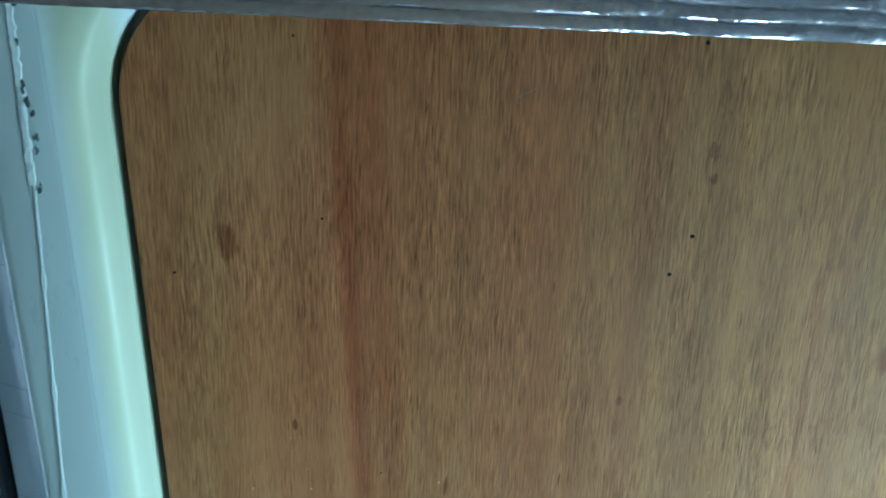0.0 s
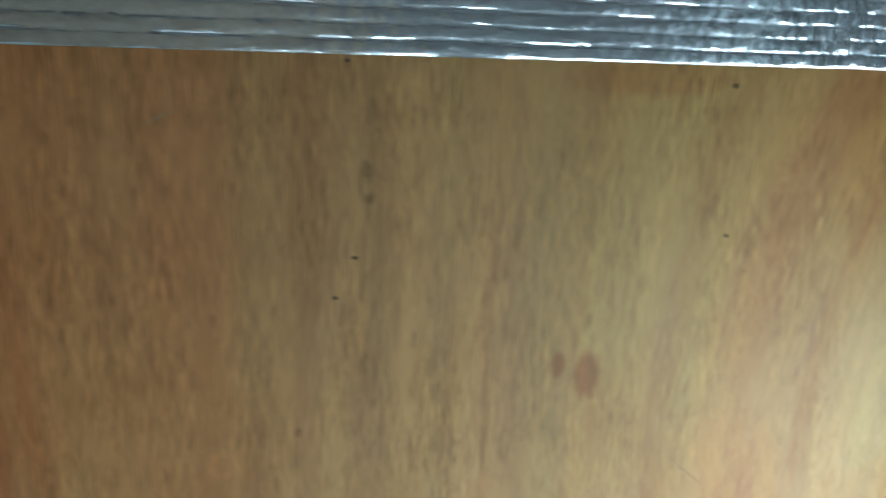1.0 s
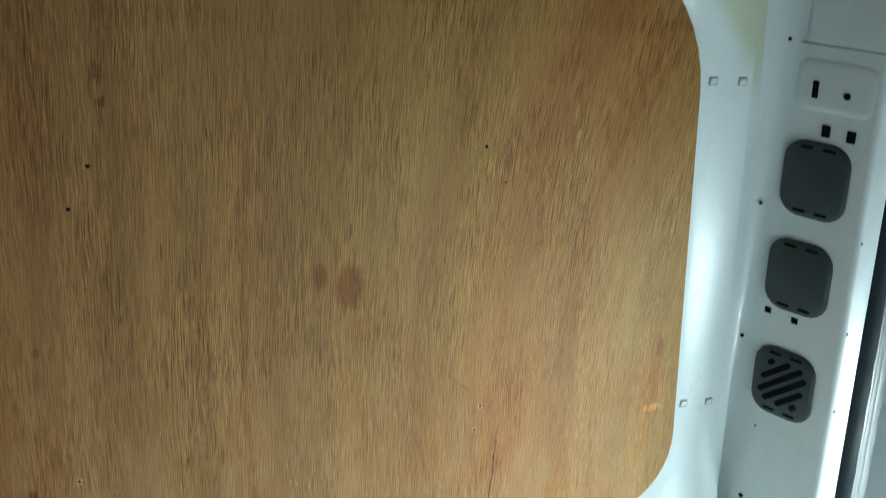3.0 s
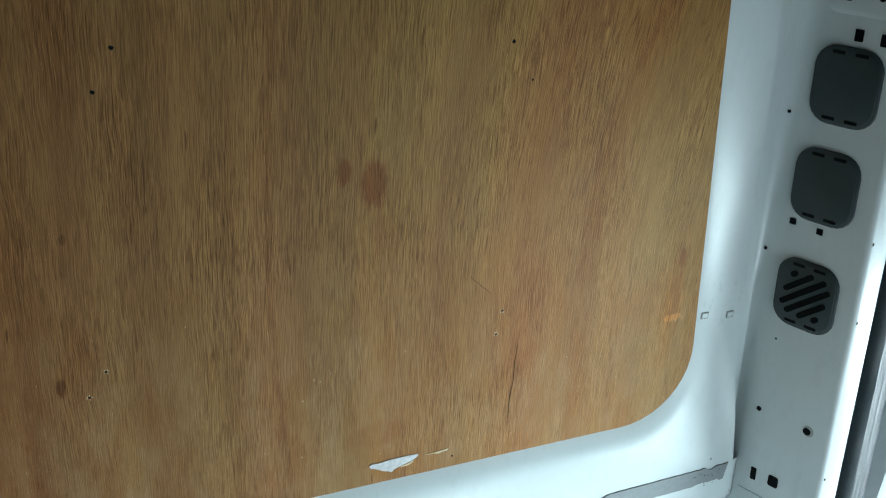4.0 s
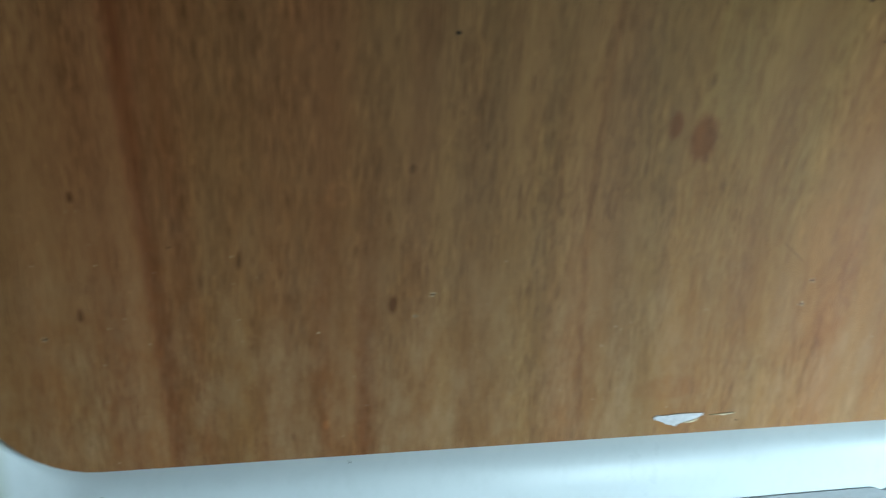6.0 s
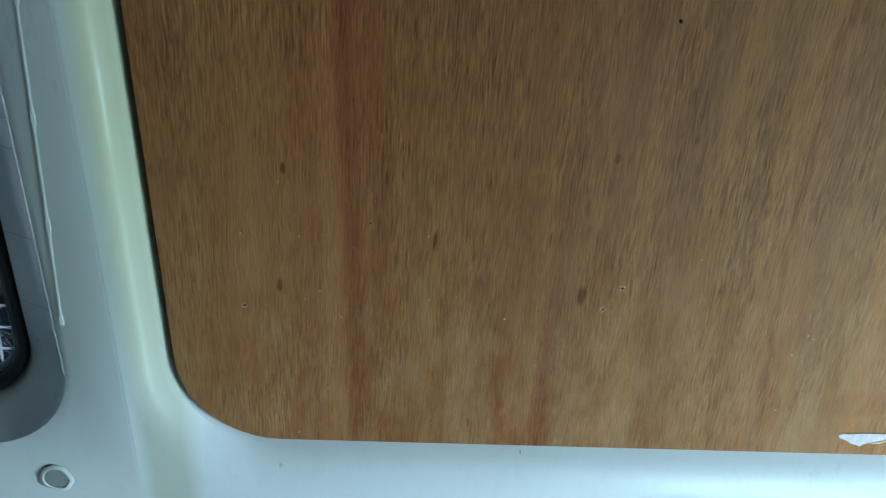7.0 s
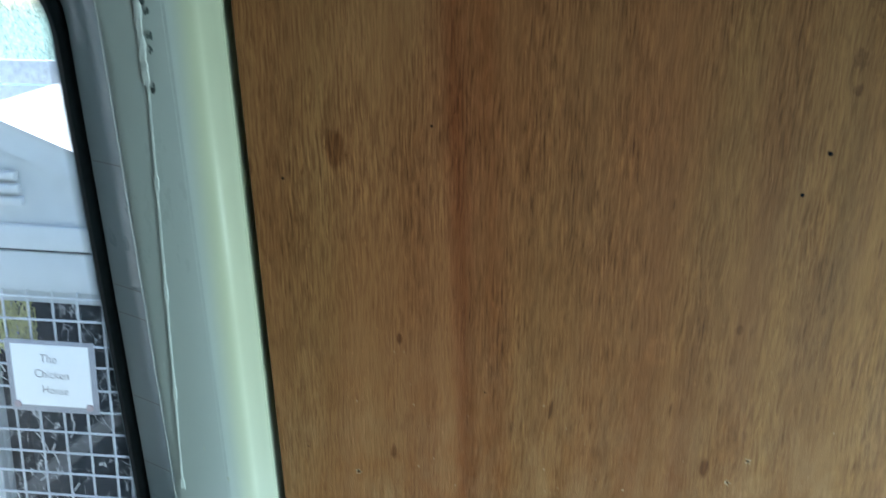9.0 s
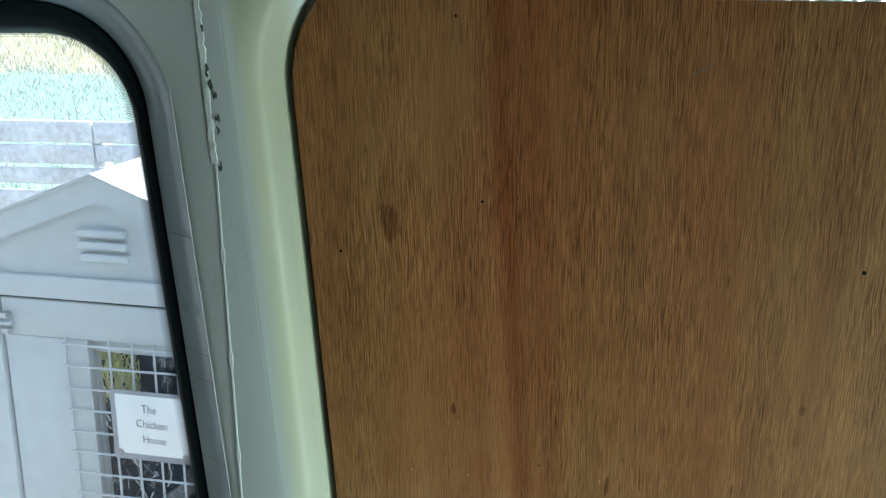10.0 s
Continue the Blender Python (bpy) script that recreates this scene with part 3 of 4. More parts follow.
    scratch(((.338, .664), (.341, .666), (.3445, .668), (.348, .669), (.352, .671), (.355, .674)), .0008, CHIP, "scratch")
    scratch(((.3985, .005), (.398, .003), (.399, .001), (.398, -.001), (.399, -.003), (.3985, -.006)), .0005, CHIP, "crack")
    return t


plywood()


# ---------------- foil insulation along the top ----------------
def foil():
    b = bmesh.new()
    nx, nz = 1000, 210
    x0, x1, h = -.10, 1.188, .30
    rows = []
    for j in range(nz + 1):
        v = j / nz * h
        row = []
        for i in range(nx + 1):
            x = x0 + (x1 - x0) * i / nx
            drift = .0016 * noise.noise((x * 9, 3.1, v * 8))
            u = (v + drift) / .0132
            f = abs(math.sin(math.pi * u))
            cell = abs(math.sin(math.pi * (x / .0110 + .5 * (int(u) % 2) + noise.noise((x * 9, v * 30, 7)))))
            right = min(1.0, max(0.0, (x - .86) / .16))
            lump = .0023 * f ** .14 * (.95 - .38 * right + (.05 + .38 * right) * cell ** .5)
            crease = (.0005 + .0003 * right) * noise.noise((x * 60, u * 1.3, 1.7)) + .00025 * noise.noise((x * 170, u * 3, 5.2))
            big = .004 * noise.noise((x * 2.2, 0.4, v * 5))
            edge = .0006 * noise.noise((x * 120, 0, 2)) if j == 0 else 0
            row.append((x - .3 * .06 * v, -.0205 - lump - crease - .5 * big - .02 * v - .55 * max(0, v - .10) ** 1.3, .7345 - .0225 * (x + .045) + v + edge - (.006 * max(0, (x - 1.0) / .2) ** 2)))
        rows.append(row)
    t = thing("foil_insulation", (.55, -.01, .72), "silver quilted bubble foil insulation hanging over the panel", "insulation")
    loft(b, rows, closed=False)
    part("quilted_sheet", b, FOIL, t)
    # strip along the lower edge that carries the painted shadow line
    b = bmesh.new()
    loft(b, [rows[0], [(x, y + .004, z - .0006) for x, y, z in rows[0]], [(x, y + .006, z + .002) for x, y, z in rows[0]]], closed=False)
    part("lower_edge_shade", b, HEM_SHADE, t, "lower foil edge, coloured dark for its shadow line")
    b = bmesh.new()
    loft(b, [[r[-1] for r in rows], [(r[-1][0] + .0006, r[-1][1] + .005, r[-1][2]) for r in rows]], closed=False)
    part("cut_end", b, FOIL, t)
    return t


foil()


# ---------------- pillar: covers, holes, cable ----------------
def rounded(w, h, r, k=5):
    pts = []
    for cx, cz, a0 in ((w / 2 - r, h / 2 - r, 0), (-w / 2 + r, h / 2 - r, 90), (-w / 2 + r, -h / 2 + r, 180), (w / 2 - r, -h / 2 + r, 270)):
        for i in range(k + 1):
            a = radians(a0 + 90 * i / k)
            pts.append((cx + r * math.cos(a), cz + r * math.sin(a)))
    return pts


def plate(b, s, z, w, h, r, lo, hi, tilt=-.08, edge=.001, turn=0.0, inset=None):
    """A rounded plate lying on the pillar's face."""
    c, q = math.cos(turn), math.sin(turn)

    def at(pts, o):
        out = []
        for a, e in pts:
            a, e = a * c - e * q, a * q + e * c
            out.append(on_pillar(s + a + tilt * e, z + e, o))
        return out

    ins = inset or edge
    vs = loft(b, [at(rounded(w, h, r), lo), at(rounded(w, h, r), hi - edge), at(rounded(w - ins, h - ins, max(.0003, r - ins / 2)), hi - edge * .2), at(rounded(w - 2 * ins, h - 2 * ins, max(.0003, r - ins)), hi)])
    b.faces.new(vs[-1])


def cover(s, z, vented):
    label = "dark grey plastic vent cover with diagonal slots" if vented else "dark grey square plastic plug cover on the pillar"
    t = thing("vent_cover" if vented else "plug_cover", on_pillar(s, z - .048), label, "cover", "covers on the pillar")
    b = bmesh.new()
    plate(b, s, z, .084, .097, .026, 0, .0035, edge=.0022)
    body = part("plate", b, PLUG, t)
    b = bmesh.new()
    plate(b, s, z, .077, .090, .023, .003, .0044, edge=.001)
    part("raised_face", b, PLUG, body)
    for ds, dz in ((-.014, .0405), (.014, .0405), (-.014, -.0405), (.014, -.0405)):
        b = bmesh.new()
        plate(b, s + ds - .08 * dz, z + dz, .016, .0042, .0015, .004, .0048, edge=.0003)
        part("clip_slot", b, HOLE, body, smooth=False)
    if vented:
        for k, ln in ((-2.55, .011), (-1.6, .045), (-.55, .072), (.5, .074), (1.55, .048), (2.55, .011)):
            b = bmesh.new()
            d = k * .0132
            plate(b, s - .60 * d, z + .80 * d, ln, .0078, .0036, .004, .0049, edge=.0003, turn=radians(40))
            part("vent_slot", b, HOLE, body, smooth=False)
    return t


cover(.012, .484, False)
cover(.0185, .355, False)
cover(.030, .204, True)

for s, z, w, h, r in ((-.011, .595, .0075, .021, .001), (.028, .593, .0085, .0085, .0042), (.012, .547, .0105, .0145, .0012), (.043, .546, .0105, .0145, .0012),
                      (-.011, .299, .0085, .0085, .0008), (.026, .296, .0085, .0085, .0008), (.023, -.093, .0085, .020, .0012), (.053, -.090, .015, .018, .0035),
                      (.079, .012, .011, .011, .0054), (.0075, .013, .007, .007, .0034), (.006, .128, .003, .003, .0014)):
    b = bmesh.new()
    plate(b, s, z, w, h, r, 0, .0007, edge=.0001)
    part("pillar_hole", b, HOLE, PILLAR, smooth=False)
# small holes in the valley
for x, y, z in ((1.3255, .0105, .441), (1.3367, .0060, .250), (1.326, .0175, .650), (1.294, .0220, .737)):
    b = bmesh.new()
    bmesh.ops.create_uvsphere(b, u_segments=10, v_segments=6, radius=.0024)
    bmesh.ops.translate(b, verts=b.verts, vec=(x, y, z))
    part("pillar_hole", b, HOLE, PILLAR)
# a washer torn round the lower hole, the pocket and the fold above
b = bmesh.new()
plate(b, .0805, .013, .0155, .0165, .0075, 0, .0004, edge=.0001)
part("bare_ring", b, plain("bare_paint_edge", (0.46, 0.49, 0.47), .6, grain=300), PILLAR, smooth=False)
b = bmesh.new()
plate(b, .012, .600, .098, .064, .014, -.0005, .0016, edge=.002, inset=.008)
part("pocket", b, PILLAR_PAINT, PILLAR)
for s, z, w, h, r in ((-.011, .595, .0075, .021, .001), (.028, .593, .0085, .0085, .0042)):
    b = bmesh.new()
    plate(b, s, z, w, h, r, .001, .0023, edge=.0001)
    part("pillar_hole", b, HOLE, PILLAR, smooth=False)
b = bmesh.new()
plate(b, .010, .80, .112, .305, .010, -.0005, .0014, tilt=-.07, edge=.0018, inset=.006)
part("upper_plate", b, PILLAR_PAINT, PILLAR)
b = bmesh.new()
plate(b, .012, .6475, .104, .0011, .0005, 0, .0016, edge=.0002)
part("fold_line", b, FOLD, PILLAR, smooth=False)
b = bmesh.new()
plate(b, .060, -.125, .110, .0012, .0005, 0, .0008, edge=.0002)
part("fold_line", b, FOLD, PILLAR, smooth=False)
# nicks on the bright edge
for s, z in ((.092, .420), (.111, .191), (.104, .300), (.128, -.05)):
    b = bmesh.new()
    c = on_pillar(s, z)
    e = Vector((1.3884 - .026 * (z - .3), -.1043 + .07 * (z - .3), z))
    way = (c - e).normalized()
    bmesh.ops.create_uvsphere(b, u_segments=8, v_segments=6, radius=1)
    for v in b.verts:
        v.co = e + way * .010 + Vector((v.co.x * .0013, v.co.y * .0013, v.co.z * .0022))
    part("paint_nick", b, CHIP, PILLAR)


def conduit():
    t = thing("cable_conduit", on_pillar(.03, .752, .012), "black corrugated cable conduit with a thin pink wire", "cable")
    b = bmesh.new()
    rows = []
    for i in range(121):
        z = .752 + .0024 * i
        r = .0085 if i % 2 else .0068
        c = on_pillar(.030 - .06 * (z - .75), z, .014)
        rows.append([c + Vector((r * math.cos(a * .5236), r * math.sin(a * .5236), 0)) for a in range(12)])
    vs = loft(b, rows)
    b.faces.new(vs[0])
    part("sleeve", b, RUBBER, t)
    b = bmesh.new()
    rows = []
    for i in range(25):
        f = i / 24
        c = on_pillar(.062 - .030 * f ** .7 + .004 * math.sin(f * 5), .80 - .083 * f, .012 + .004 * math.sin(f * 4))
        rows.append([c + Vector((.0009 * math.cos(a), .0009 * math.sin(a), 0)) for a in (0, 1.26, 2.5, 3.77, 5.03)])
    loft(b, rows)
    part("wire", b, WIRE_PINK, t, "thin pink wire")


conduit()


# ---------------- details of the side wall ----------------
def clip_socket(x, z):
    """A square punched hole with a pale clip inside."""
    b = bmesh.new()
    box(b, (x - .0062, .0048, z - .0050), (x + .0062, .0062, z + .0050), .0012)
    rim = part("socket_rim", b, plain("socket_grey", (0.34, 0.37, 0.37), .5), WALL)
    b = bmesh.new()
    box(b, (x - .0043, .0043, z - .0037), (x + .0050, .0060, z + .0032), .0005)
    part("socket_clip", b, PAINT, rim)


for x, z in ((1.203, .602), (1.249, .601), (1.252, .159), (1.298, .154)):
    clip_socket(x, z)

def ribbon(name, pts, y, m, parent, label=""):
    """A flat strip on the wall: rows of (x, half width, z), slightly domed."""
    b = bmesh.new()
    loft(b, [[(x - w, y + .0004, z), (x - w * .8, y - .0002, z), (x + w * .8, y - .0002, z), (x + w, y + .0004, z)] for x, w, z in pts], closed=False)
    return part(name, b, m, parent, label)


rnd = random.Random(11)
bead = thing("sealant_bead", (-.08, -.018, .2), "flaking white seam sealant down the van pillar", "sealant")
top_pts, low_pts = [], []
for i in range(60):
    z = .585 + .25 * i / 59
    top_pts.append((-.0775 - .004 * (z - .58) / .1 * .35 + rnd.uniform(-.0007, .0007), .0034 + rnd.uniform(-.0009, .0009), z))
for i in range(90):
    z = .17 + .415 * i / 89
    low_pts.append((-.0845 + .0085 * (z - .17) / .415 + rnd.uniform(-.0001, .0001), .0009 + rnd.uniform(-.0002, .0004) + (.0012 if i % 23 in (0, 1, 2) else 0), z))
ribbon("wide_strip", top_pts, -.0185, SEALANT, bead)
ribbon("thin_line", low_pts, -.0185, SEALANT, bead)
for z, dx, sz in ((.735, .004, 1.0), (.706, .003, .9), (.668, .004, 1.3), (.655, .006, 1.6), (.646, .009, 1.2), (.625, .009, 1.4), (.615, .008, 1.0), (.582, .007, 1.2), (.755, .004, 1.0)):
    for j in range(4):
        b = bmesh.new()
        cx, cz = -.079 + dx + rnd.uniform(-.002, .002), z + rnd.uniform(-.004, .004)
        k = rnd.randint(5, 7)
        b.faces.new([b.verts.new((cx + sz * rnd.uniform(.0006, .0017) * math.cos(a * 6.283 / k), -.0193, cz + sz * rnd.uniform(.0008, .0030) * math.sin(a * 6.283 / k))) for a in range(k)])
        part("flake_scar", b, CHIP, bead, "dark flaked spot", smooth=False)

# the bright raised line along the window recess, and short ridges across its slope
b = bmesh.new()
pts = []
for i in range(60):
    z = .10 + .60 * i / 59
    x, zz = warp(-.172 + .0615, z)
    pts.append((x, zz))
loft(b, [[(x - .0006, -.0120, z), (x, -.0143, z), (x + .0006, -.0140, z)] for x, z in pts], closed=False)
part("recess_edge", b, SEALANT, WALL)
for z in (.645, .50, .375, .345, .25, .17):
    x, zz = warp(-.172 + .03, z)
    b = bmesh.new()
    loft(b, [[(x + d - .03, y, zz + o) for d, y in ((.020, .0178), (.030, .0128), (.040, .0077), (.054, .0000))] for o in (-.0006, .0006)], closed=False)
    part("recess_ridge", b, TAPE, WALL, smooth=False)


def tape():
    """A grey strip with chipped edges along the rail."""
    b = bmesh.new()
    r = random.Random(5)
    xs = [.45 + .888 * i / 150 for i in range(151)]
    up, dn = [], []
    for x in xs:
        notch = .007 * math.exp(-((x - 1.105) / .009) ** 2) + .006 * math.exp(-((x - 1.305) / .007) ** 2)
        rough = .0016 if x > 1.28 else .0004
        up.append((x - (.0 if x < 1.35 else 0), -.0199, -.0905 - .004 * (x - 1.0) - notch + r.uniform(-rough, rough)))
        dn.append((x - .004, -.0199, -.1185 - .006 * (x - 1.0) + r.uniform(-rough, rough) + (.003 if 1.28 < x < 1.33 else 0)))
    loft(b, [[(x, -.0180, z + .0003) for x, y, z in up], up, dn, [(x, -.0185, z - .0003) for x, y, z in dn]], closed=False)
    return single("grey_tape_strip", b, TAPE, "grey tape strip with torn edges on the white rail", "tape", smooth=False)


tape()
# dark chips where the tape is torn at its end
q = random.Random(17)
for k in range(14):
    x, z = q.uniform(1.265, 1.325), -.094 - q.uniform(0, .030)
    b = bmesh.new()
    b.faces.new([b.verts.new((x + q.uniform(.0006, .0026) * math.cos(a * 1.257), -.0203, z + q.uniform(.0006, .0016) * math.sin(a * 1.257))) for a in range(5)])
    part("torn_chip", b, CHIP, WALL, smooth=False)


def round_socket(x, z, r, y, name, label, m_in):
    """A round hole with a ragged rim of torn paint."""
    t = thing(name, (x, y, z), label, "hole")
    q = random.Random(int(abs(x * 1000)))
    b = bmesh.new()
    wob = [q.uniform(.90, 1.14) for _ in range(22)]

    def circ(f, yy, amt):
        return [(x + r * f * (1 + (w - 1) * amt) * math.cos(i * .2856), yy, z + r * f * (1 + (w - 1) * amt) * math.sin(i * .2856)) for i, w in enumerate(wob)]

    loft(b, [circ(1.40, y, .6), circ(1.28, y - .0010, 1), circ(1.06, y - .0014, .6), circ(.97, y + .001, .4), circ(.92, y + .003, .2)])
    part("rim", b, SEALANT, t, "ragged pale rim")
    b = bmesh.new()
    b.faces.new([b.verts.new(p) for p in circ(1.0, y - .0004, .3)])
    part("inside", b, m_in, t, "grey metal inside", smooth=False)
    return t


round_socket(-.118, -.033, .0130, -.0185, "drain_hole", "round hole with torn paint rim below the window", plain("hole_grey", (0.33, 0.36, 0.37), .4, .3, grain=300))


def bolt(x, y, z, r):
    t = thing("rail_bolt", (x, y, z), "small zinc bolt in the white lower rail", "bolt")
    b = bmesh.new()
    loft(b, [[(x + r * f * math.cos(i * .5236), y - o, z + r * f * math.sin(i * .5236)) for i in range(12)] for f, o in ((1.5, 0), (1.45, .001), (1.0, .0012), (.95, .004), (.7, .005), (.0001, .0052))])
    part("head", b, STEEL, t)
    b = bmesh.new()
    b.faces.new([b.verts.new((x + r * .45 * math.cos(i * 1.047), y - .0054, z + r * .45 * math.sin(i * 1.047))) for i in range(6)])
    part("socket", b, HOLE, t, smooth=False)


bolt(1.278, -.0135, -.190, .0075)
for x, y, z, r in ((1.352, -.0125, -.178, .004), (1.262, -.0135, -.186, .002), (1.190, -.0135, -.205, .003)):
    b = bmesh.new()
    b.faces.new([b.verts.new((x + r * math.cos(i * .6283), y, z + r * math.sin(i * .6283))) for i in range(10)])
    part("rail_hole", b, HOLE, WALL, smooth=False)
# scuffs in the paint
for x, y, z, w, h in ((1.298, .0054, -.005, .004, .006), (1.262, .0054, .02, .005, .004), (.128, -.0158, -.010, .004, .009), (-.036, -.0186, .185, .003, .006), (-.058, -.0186, .22, .0012, .006), (1.30, -.02, -.075, .004, .005)):
    b = bmesh.new()
    k = 7
    b.faces.new([b.verts.new((x + w * rnd.uniform(.3, .7) * math.cos(a * 6.283 / k), y, z + h * rnd.uniform(.3, .7) * math.sin(a * 6.283 / k))) for a in range(k)])
    part("paint_scuff", b, plain("scuff", (0.50, 0.55, 0.46), .6, grain=400) if x < .2 else TAPE, WALL, smooth=False)


# ---------------- the rest of the van's shell ----------------
def slab(name, a, b_, m, label, category):
    b = bmesh.new()
    box(b, a, b_)
    return single(name, b, m, label, category, kind="structure", smooth=False)


slab("floor", (-2.2, -1.76, -.86), (2.4, .04, -.80), FLOOR, "unseen van floor, kept pale to bounce light upward", "floor")
slab("ceiling", (-2.2, -1.76, 1.12), (2.4, .10, 1.16), DIM_GREY, "unseen van roof, kept dark to cut bounced light", "ceiling")
slab("wall_west", (-2.24, -1.76, -.86), (-2.20, .06, 1.12), DIM_GREY, "unseen van bulkhead, kept dark to cut bounced light", "wall")
# far side, lined with board, with its open sliding door from x 0.9 to 2.0
slab("wall_south", (-2.2, -1.80, -.86), (.90, -1.76, 1.12), LINING_WOOD, "wood lined far side of the van", "wall")
slab("wall_south_rear", (2.00, -1.80, -.86), (2.4, -1.76, 1.12), SHELL, "white far side of the van", "wall")
# two unseen panels, added low to keep door light off the upper wall
slab("wall_south_blocker", (.90, -1.80, -.33), (2.00, -1.76, 1.12), DIM_GREY, "unseen panel added above the side opening to block light", "wall")
slab("wall_east_blocker", (2.36, -1.76, -.08), (2.40, -.42, 1.12), DIM_GREY, "unseen panel added across the rear end to block light", "wall")
slab("wall_north_rear", (1.75, .02, -.86), (2.40, .06, 1.12), SHELL, "white rear corner of the van", "wall")
slab("wall_north_outer", (-2.2, .02, -.86), (-1.22, .06, 1.12), SHELL, "white side of the van beside the window", "wall")
slab("wall_skin", (-.04, .075, -.86), (1.55, .09, 1.12), SHELL, "outer skin of the van side", "wall")
slab("wall_skin_low", (-1.22, .075, -.86), (-.04, .09, -.02), SHELL, "outer skin below the window", "wall")
slab("wall_skin_top", (-1.22, .075, .80), (-.04, .09, 1.12), SHELL, "outer skin above the window", "wall")


# ---------------- outside ----------------
SHED = plain("grey_resin", (0.60, 0.63, 0.645), 0.55, grain=25, vary=0.08, relief=0.0005)
SHED_TRIM = plain("grey_resin_trim", (0.63, 0.66, 0.675), 0.55, grain=25, vary=0.08)
SHED_ROOF = plain("pale_roof", (0.62, 0.62, 0.62), 0.5, grain=20, vary=0.08)
WIRE = plain("galvanised_wire", (0.62, 0.64, 0.66), 0.45, 0.3, grain=200)
# near-black that paints the shade inside the shed and in its door gap
SHADE_DARK = plain("coop_inside_shade", (0.034, 0.041, 0.048), 0.9, grain=30, vary=0.5)
PAPER = plain("white_paper", (0.96, 0.96, 0.96), 0.4, grain=40, vary=0.02)
SLEEVE = plain("plastic_sleeve", (0.34, 0.34, 0.37), 0.3, grain=60)
INK = plain("ink", (0.02, 0.02, 0.02), 0.6)
TACK = plain("pink_tack", (0.42, 0.33, 0.34), 0.5)
STRAW = plain("yellow_straw", (0.62, 0.60, 0.24), 0.8, grain=80, vary=0.5)
PETAL = plain("yellow_petal", (0.75, 0.66, 0.30), 0.7)
WEB = plain("cobweb", (0.6, 0.6, 0.6), 0.8)
TIMBER = plain("weathered_timber", (0.88, 0.85, 0.80), 0.8, grain=30, vary=0.35, relief=0.002)
C = 0.05385
SHED_AT = Vector((-.916, .912, -.011))


def outside_thing(name, m, label, category, group="", kind=""):
    ob = new(name)
    ob.matrix_world = m
    BASE[ob.name] = Vector((0, 0, 0))
    return tagged(ob, label, category, group, kind)


def shed():
    t = outside_thing("chicken_shed", Matrix.Translation(SHED_AT) @ pose(0, 0, 0, 0, 1.27, 0), "grey plastic garden shed used as a chicken house", "shed")

    def bx(name, u0, v0, u1, v1, y0, y1, m, parent=t, bev=.004, label=""):
        b = bmesh.new()
        box(b, (u0 * C, y0, v0 * C), (u1 * C, y1, v1 * C), bev)
        return part(name, b, m, parent, label)

    def poly(name, pts, y0, y1, m, parent=t, label=""):
        b = bmesh.new()
        f = b.faces.new([b.verts.new((u * C, y0, v * C)) for u, v in pts])
        made = bmesh.ops.extrude_face_region(b, geom=[f])["geom"]
        bmesh.ops.translate(b, vec=(0, y1 - y0, 0), verts=[v for v in made if isinstance(v, bmesh.types.BMVert)])
        return part(name, b, m, parent, label, smooth=False)

    ux, k = 2.0, .395
    left, right, foot = -6.5, 10.5, -23.0
    poly("gable", ((left, 1.95), (right, 1.95), (right, 7.25 - k * (right - ux)), (ux, 7.22), (left, 7.25 - k * (ux - left))), .012, .04, SHED)
    # rising and falling bargeboards
    for sgn, end in ((-1, left - .6), (1, right + .6)):
        d = abs(end - ux)
        poly("bargeboard", ((ux, 7.25), (end, 7.25 - k * d), (end, 6.15 - k * d), (ux, 6.15)), -.010, .012, SHED_TRIM)
        poly("roof", ((ux, 7.35), (end, 7.35 - k * d), (end, 7.22 - k * d), (ux, 7.22)), -.02, .95, SHED_ROOF, label="pale sunlit roof panel")
    bx("gable_rail", left, 1.90, right, 2.88, -.004, .012, SHED_TRIM)
    for v in (4.72, 4.21, 3.70):
        lv = bx("louvre", .96 + (4.72 - v) * .12, v - .05, 3.08 + (4.72 - v) * .12, v + .27, -.006, .014, SHED_TRIM, bev=.003)
    # dark strip painted in as the shade of the gap above the door
    bx("door_gap_shade", left, 1.76, right, 1.92, .008, .012, SHADE_DARK, bev=.001)
    # door: stiles and rails round the wire opening
    bx("door_rail", -2.9, .12, 6.6, 1.78, .002, .035, SHED)
    bx("door_stile", -2.9, foot, .88, .12, .002, .035, SHED)
    bx("door_stile", 6.5, foot, 7.6, .12, .002, .035, SHED)
    bx("door_rail", .06, foot, 6.5, -11.0, .002, .035, SHED)
    bx("corner_post", left, foot, -3.02, 1.78, -.006, .04, SHED_TRIM)
    bx("corner_post", 7.7, foot, right, 1.78, -.006, .04, SHED_TRIM)
    h = bx("hinge", -3.35, .62, -2.35, .78, -.014, .002, SHED_TRIM, bev=.002)
    bx("hinge_knob", -2.75, .95, -2.45, 1.2, -.018, .002, STEEL, h, .002)
    bx("hinge_knob", -2.75, .25, -2.45, .5, -.018, .002, STEEL, h, .002)
    # inside: walls and floor coloured near-black in place of the shade
    bx("back_wall", left, foot, right, 4, .80, .84, SHADE_DARK)
    bx("inner_side", left, foot, left + .4, 4, .04, .82, SHADE_DARK)
    bx("inner_side", right - .4, foot, right, 4, .04, .82, SHADE_DARK)
    bx("inner_floor", left, foot, right, foot + .4, .04, .82, SHADE_DARK)
    poly("perch", ((.6, -10.2), (5.6, -5.7), (5.6, -6.5), (.9, -11.0)), .10, .14, DIM_GREY, label="grey perch bar")
    bx("inner_frame", .06, -.62, 6.5, .12, .036, .06, SHED)
